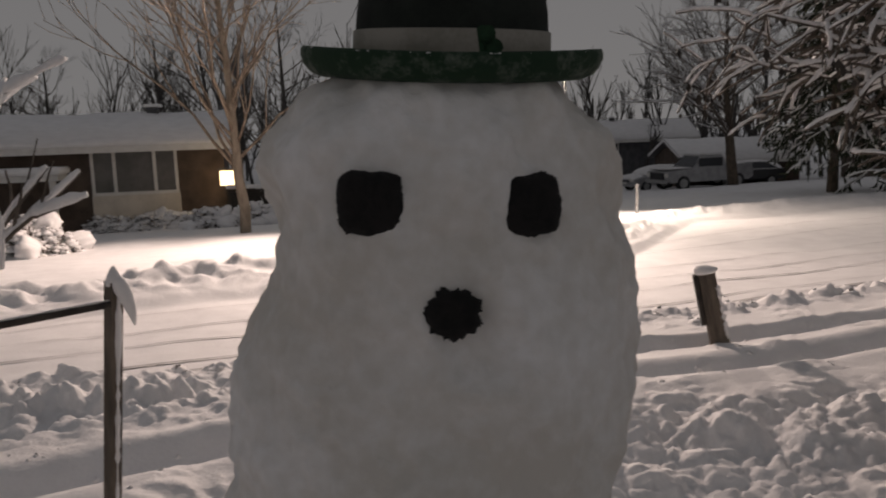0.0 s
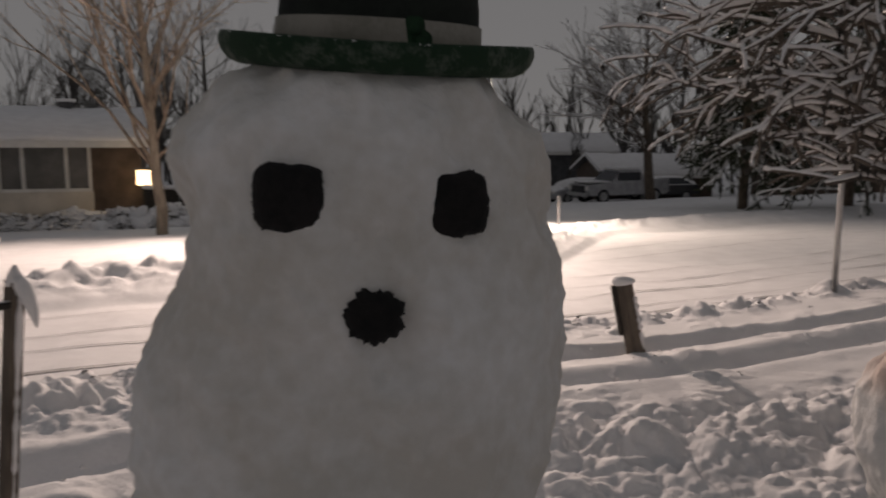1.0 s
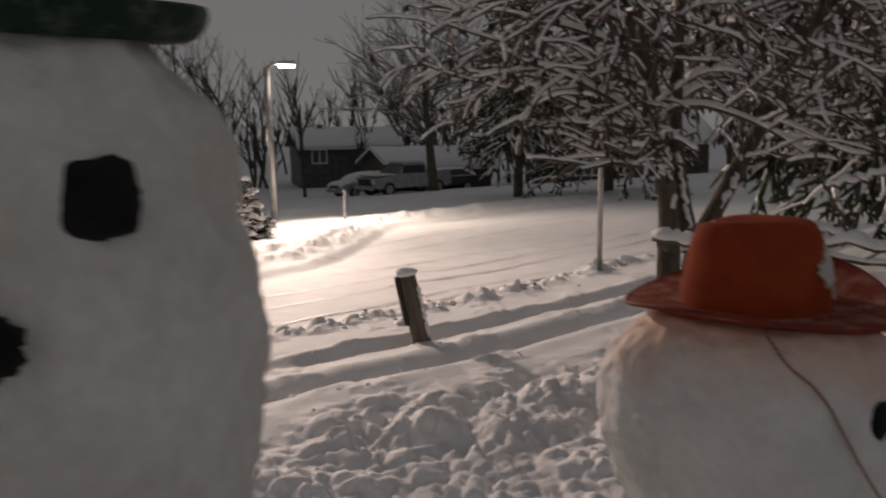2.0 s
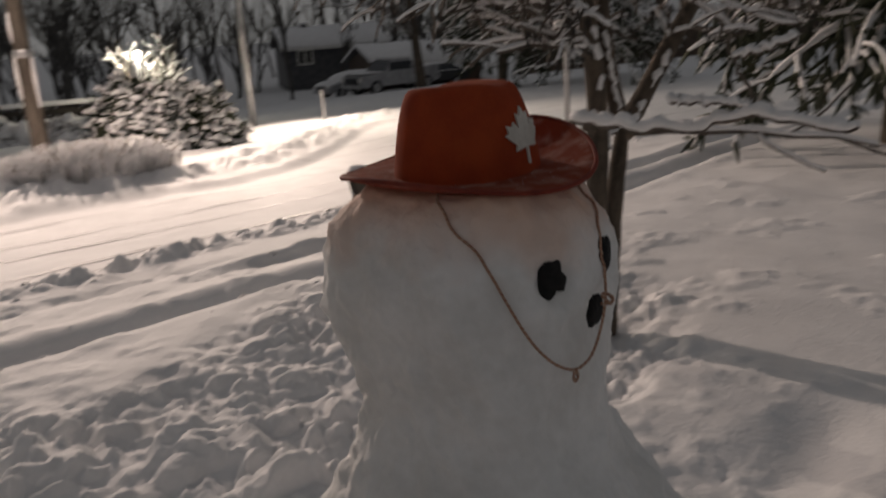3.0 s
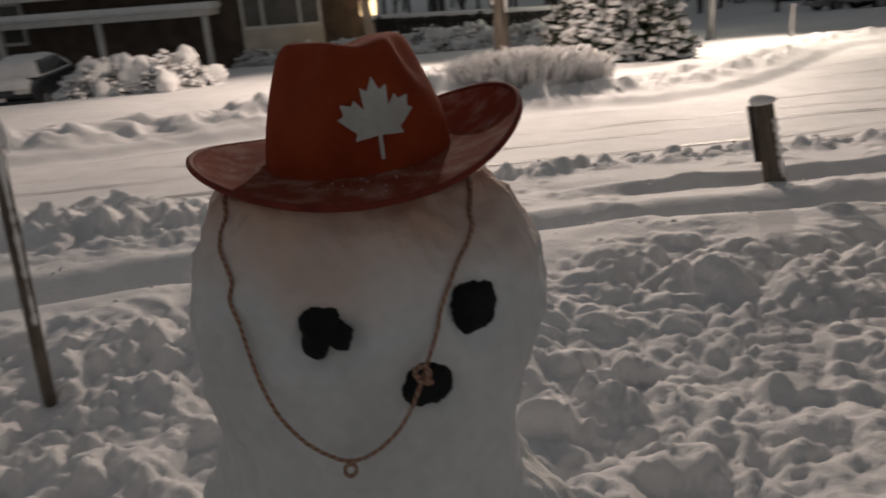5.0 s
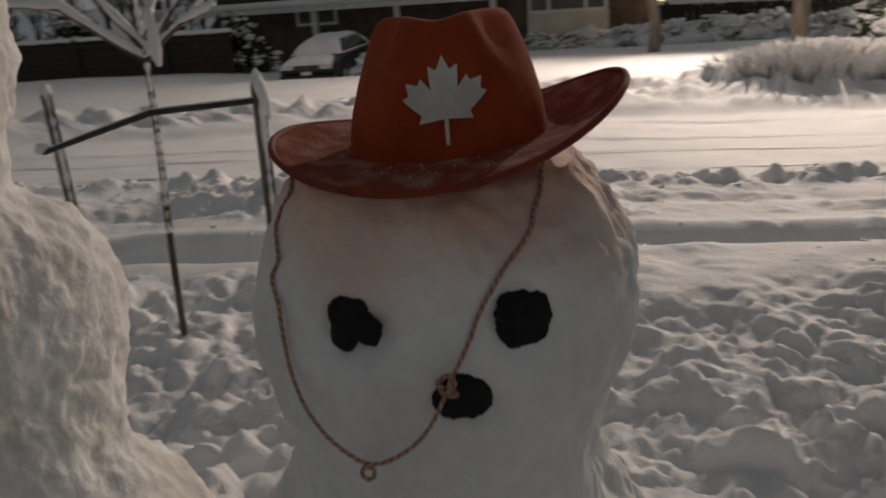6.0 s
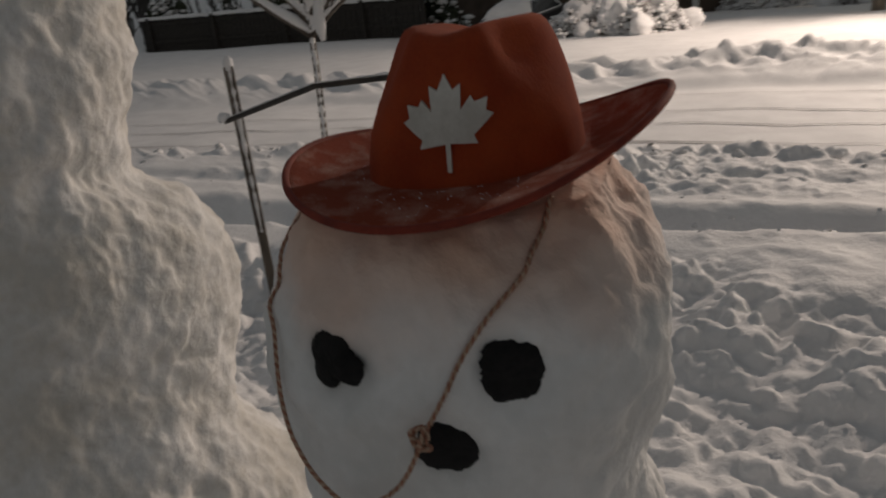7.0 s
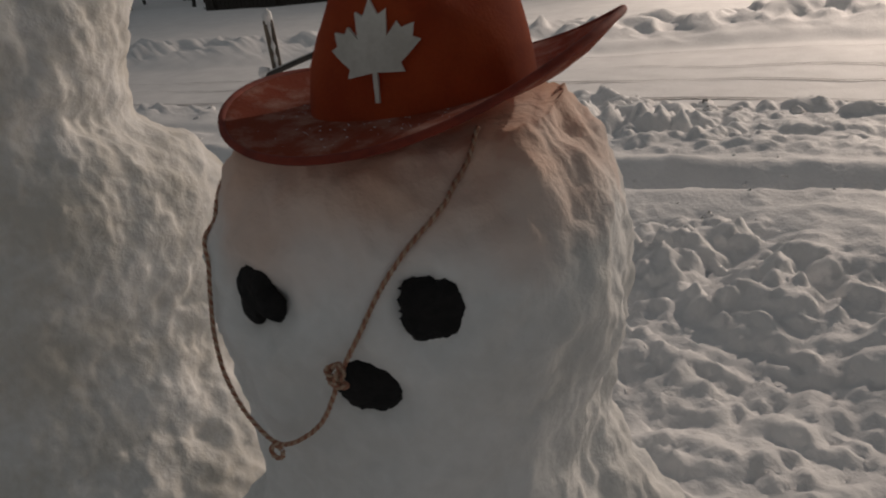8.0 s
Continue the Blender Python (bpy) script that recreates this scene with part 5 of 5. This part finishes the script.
house("house", pose(10.2, 62, -2.4, 0, 0, 4), 7.5, 8, 3.0, 4.3, "pale two-storey house with a snowy roof and chimney beyond the road", DARK_PAINT, [(-6.6, -5.6, 1.8, 2.7, (0.5,), None)], -5.5)
house("house", pose(24.5, 41, -1.9, 0, 0, -8), 9, 8, 2.8, 4.6, "dark brick house with a broad window at the road's end", BRICK, [(-7.6, -4.8, 1.0, 2.2, (0.33, 0.33), None)])


# ---- larger trees ----
def bare_tree(name, x, y, height, seed, label, mat=PALE_BARK, r=0.14, twigs=TWIG, snow=0.0, first=0.16, limbcount=30, rise=1.1, reach=0.42, top=0.0):
    rng = np.random.default_rng(seed)
    ob = thing(name, pose(x, y, gz(x, y) - 0.15), label, "tree")
    n = 12
    tr = np.cumsum(np.vstack([[0, 0, 0], np.column_stack([rng.normal(0, 0.02, n) * height / n * 2 - 0.03 * height / n, rng.normal(0, 0.02, n) * height / n * 2, np.full(n, height / n)])]), axis=0)
    vs, fs = [], []
    tube_into(vs, fs, tr, np.linspace(r, 0.02, n + 1), 9)
    mesh("trunk", vs, fs, mat, ob)
    o = []
    for i in range(limbcount):
        k = first + (0.95 - first) * (i + rng.random()) / limbcount
        q = np.array([np.interp(k, np.linspace(0, 1, n + 1), tr[:, c]) for c in range(3)])
        a = rng.uniform(0, 2 * math.pi)
        grow(rng, q, (math.cos(a), math.sin(a), rise * rng.uniform(0.6, 1.4)), height * reach * (1.15 - k) * rng.uniform(0.7, 1.2) + 0.25, max(0.012, r * 0.32 * (1.1 - k)), 2, o, 0.55, -0.15, (3, 5), 0.55, 0.13, 5)
    limbs("crown", o, twigs, ob, 4, "bare twigs", 0.006)
    if snow:
        snow_on("snow", o, ob, rng, snow, 4, 0.05)
    return ob


# twigs paler than TWIG: the lamplight on them is put into the colour
bare_tree("bare_tree", -6.83, 17.07, 8.2, 3, "slender bare tree before the bungalow, street light put into its twig colour", PALE_BARK, 0.13, coat("painted_lit_twig", (0.20, 0.15, 0.11), (0.32, 0.25, 0.19), 5, 0.9, 0.2, 30), 0.0, 0.17, 44, 1.5, 0.42)
bare_tree("bare_tree", 8.85, 41.7, 10.0, 8, "spreading bare tree beside the road, snow on its limbs", BARK, 0.28, TWIG, 2.2, 0.22, 46, 0.75, 0.55)
for i, (x, y, h) in enumerate(((-33, 40, 9.5), (-28, 42, 9), (-22.5, 44, 10), (-19, 43, 11), (-14, 41, 11), (-9, 45, 9.5), (-4, 44, 9), (14, 56, 11), (19, 52, 13), (25, 55, 12), (-40, 33, 10), (-47, 28, 11))):
    bare_tree("bare_tree", x, y, h, 100 + i, "tall dark bare tree behind the houses", FAR_TWIG, 0.24, FAR_TWIG, 0.0, 0.2, 26, 0.9, 0.45)

# woods that close the view
rng = np.random.default_rng(77)
vs, fs = [], []
for ring_r, count, hh in ((62, 150, 7.0), (74, 150, 9.0), (54, 150, 4.6), (47, 110, 7.5)):
    for i in range(count):
        a = radians(rng.uniform(-35, 215))
        x, y = ring_r * math.cos(a) * rng.uniform(0.93, 1.1), 6 + ring_r * math.sin(a) * rng.uniform(0.93, 1.1)
        if (y < 15 and x > 0) or (ring_r == 47 and not -26 < x < 5):
            continue
        g0 = float(base_z(np.array([x]), np.array([y]))[0]) - 0.3
        h = hh * rng.uniform(0.55, 1.25)
        o = []
        grow(rng, (x, y, g0), (rng.normal(0, 0.08), rng.normal(0, 0.08), 1), h, 0.16, 2 if rng.random() < 0.75 else 1, o, 0.42, -0.3, (6, 8), 0.48, 0.10, 4)
        for pts, radii, lev in o:
            tube_into(vs, fs, pts, np.maximum(radii, 0.03 if lev else 0.022), 3, closed=False)
tagged(mesh("woods", vs, fs, FAR_TWIG), "dark bare woods closing the view behind the houses", "woods", kind="stuff")


def conifer(x, y, height, width, seed, label, tiers=13, low=0.12):
    rng = np.random.default_rng(seed)
    ob = thing("conifer", pose(x, y, gz(x, y) - 0.1), label, "tree")
    vs, fs = [], []
    tube_into(vs, fs, [(0, 0, 0), (0.02, 0, height * 0.5), (0, 0, height)], [0.16, 0.10, 0.02], 9)
    mesh("trunk", vs, fs, BARK, ob)
    o, nv_, nf = [], [], []
    for t in range(tiers):
        k = low + (0.97 - low) * t / tiers
        for j in range(9):
            a = 2 * math.pi * (j + rng.random() * 0.7) / 9
            l = width * (1 - k) ** 0.8 * rng.uniform(0.75, 1.15) + 0.15
            grow(rng, (0, 0, k * height), (math.cos(a), math.sin(a), 0.05), l, 0.025, 1, o, 0.6, 0.75, (5, 7), 0.42, 0.07, 5)
    for pts, radii, lev in o:
        for s in range(14 if lev else 8):
            k = rng.uniform(0.15, 1.0) * (len(pts) - 1)
            i = min(int(k), len(pts) - 2)
            q = pts[i] + (pts[i + 1] - pts[i]) * (k - i)
            d = (pts[i + 1] - pts[i]) / np.linalg.norm(pts[i + 1] - pts[i])
            e = d * 0.4 + rng.normal(0, 0.45, 3) + np.array((0, 0, -0.6))
            e *= rng.uniform(0.14, 0.30) / np.linalg.norm(e)
            tube_into(nv_, nf, [q, q + e * 0.5, q + e], [0.022, 0.026, 0.004], 3, closed=False)
    limbs("branch", o, BARK, ob, 4)
    mesh("needle_spray", nv_, nf, NEEDLES, ob, "drooping dark needles")
    snow_on("snow", o, ob, rng, 2.6, 5, 0.07)
    return ob


conifer(6.6, 6.9, 6.5, 2.1, 51, "dark conifer with drooping snow-laden boughs at the yard's edge", 13, 0.2)
conifer(7.8, 24.0, 7.5, 2.2, 52, "dark conifer with drooping snow-laden boughs beside the road", 12, 0.25)
conifer(10.6, 23.5, 9.0, 2.8, 53, "dark conifer with drooping snow-laden boughs beside the road", 13, 0.15)


# ---- tyre lines on the street ----
def tyre_line(v0, u0, u1, w, wob, mat=SLUSH):
    u = np.arange(u0, u1, 0.12)
    v = v0 + wob * np.sin(u * 0.21 + v0) + 0.02 * fbm(u * 1.3, u * 0 + v0, octaves=2, seed=9)
    ww = 1.35 * w * (0.55 + 0.45 * vnoise(u * 1.1, u * 0 + v0 * 7, seed=19))
    vs, fs = [], []
    for sgn in (-1, 1):
        x, y = u * U[0] + (v + sgn * ww) * V[0], u * U[1] + (v + sgn * ww) * V[1]
        vs.append(np.column_stack([x, y, ground_z(x, y) + 0.012]))
    n = len(u)
    return np.vstack(vs), [(i, i + 1, n + i + 1, n + i) for i in range(n - 1)]


TV, TF = [], []
for v0, u0, u1, w, wob in ((6.12, -12, 14, 0.030, 0.02), (6.45, -12, 13, 0.022, 0.03), (7.25, -12, 14, 0.018, 0.03), (7.9, -12, 12, 0.016, 0.04), (8.8, -2, 12, 0.014, 0.10), (10.2, 6, 16, 0.010, 0.2), (11.0, 7, 17, 0.010, 0.25)):
    a, f = tyre_line(v0, u0, u1, w, wob)
    TF += [tuple(k + len(TV) for k in q) for q in f]
    TV += list(a)
tagged(mesh("tyre_lines", TV, TF, SLUSH), "thin grey tyre lines pressed along the snowy road", "tyre tracks", kind="stuff")

# loose clods of snow
rng = np.random.default_rng(91)
vs, fs = [], []


def clod(x, y, r):
    s = len(vs)
    z = gz_fast(x, y) - 0.25 * r
    rows = ((0.25, 0.75), (0.8, 0.45), (1.0, 0.0), (0.8, -0.4))
    for i, (rr, zz) in enumerate(rows):
        for t in range(7):
            b = t * 2 * math.pi / 7 + i * 0.3
            w = rng.uniform(0.7, 1.3)
            vs.append((x + r * rr * w * math.cos(b), y + r * rr * w * math.sin(b), z + 0.75 * r * zz * w))
    for i in range(3):
        for t in range(7):
            fs.append((s + i * 7 + t, s + i * 7 + (t + 1) % 7, s + i * 7 + 7 + (t + 1) % 7, s + i * 7 + 7 + t))
    fs.append(tuple(s + t for t in range(7)))


N = 320
cu, cv = np.empty(N), np.empty(N)
cr = np.empty(N)
for i in range(N):
    k = rng.random()
    if k < 0.6:
        cu[i], cv[i], cr[i] = rng.uniform(-9, 9), rng.normal(5.66, 0.14), abs(rng.normal(0.018, 0.022)) + 0.012
    else:
        cu[i], cv[i], cr[i] = rng.uniform(-5, 6), rng.normal(4.2, 0.3), abs(rng.normal(0.010, 0.010)) + 0.006
CX, CY = cu * U[0] + cv * V[0], cu * U[1] + cv * V[1]
CZ = ground_z(CX, CY)
look_up = {}


def gz_fast(x, y):
    return look_up[(x, y)]


for x, y, z, r in zip(CX, CY, CZ, cr):
    look_up[(x, y)] = z
    clod(x, y, r)
tagged(mesh("snow_clods", vs, fs, SNOW), "loose clods of snow kicked up along the edges", "snow clods", kind="stuff")
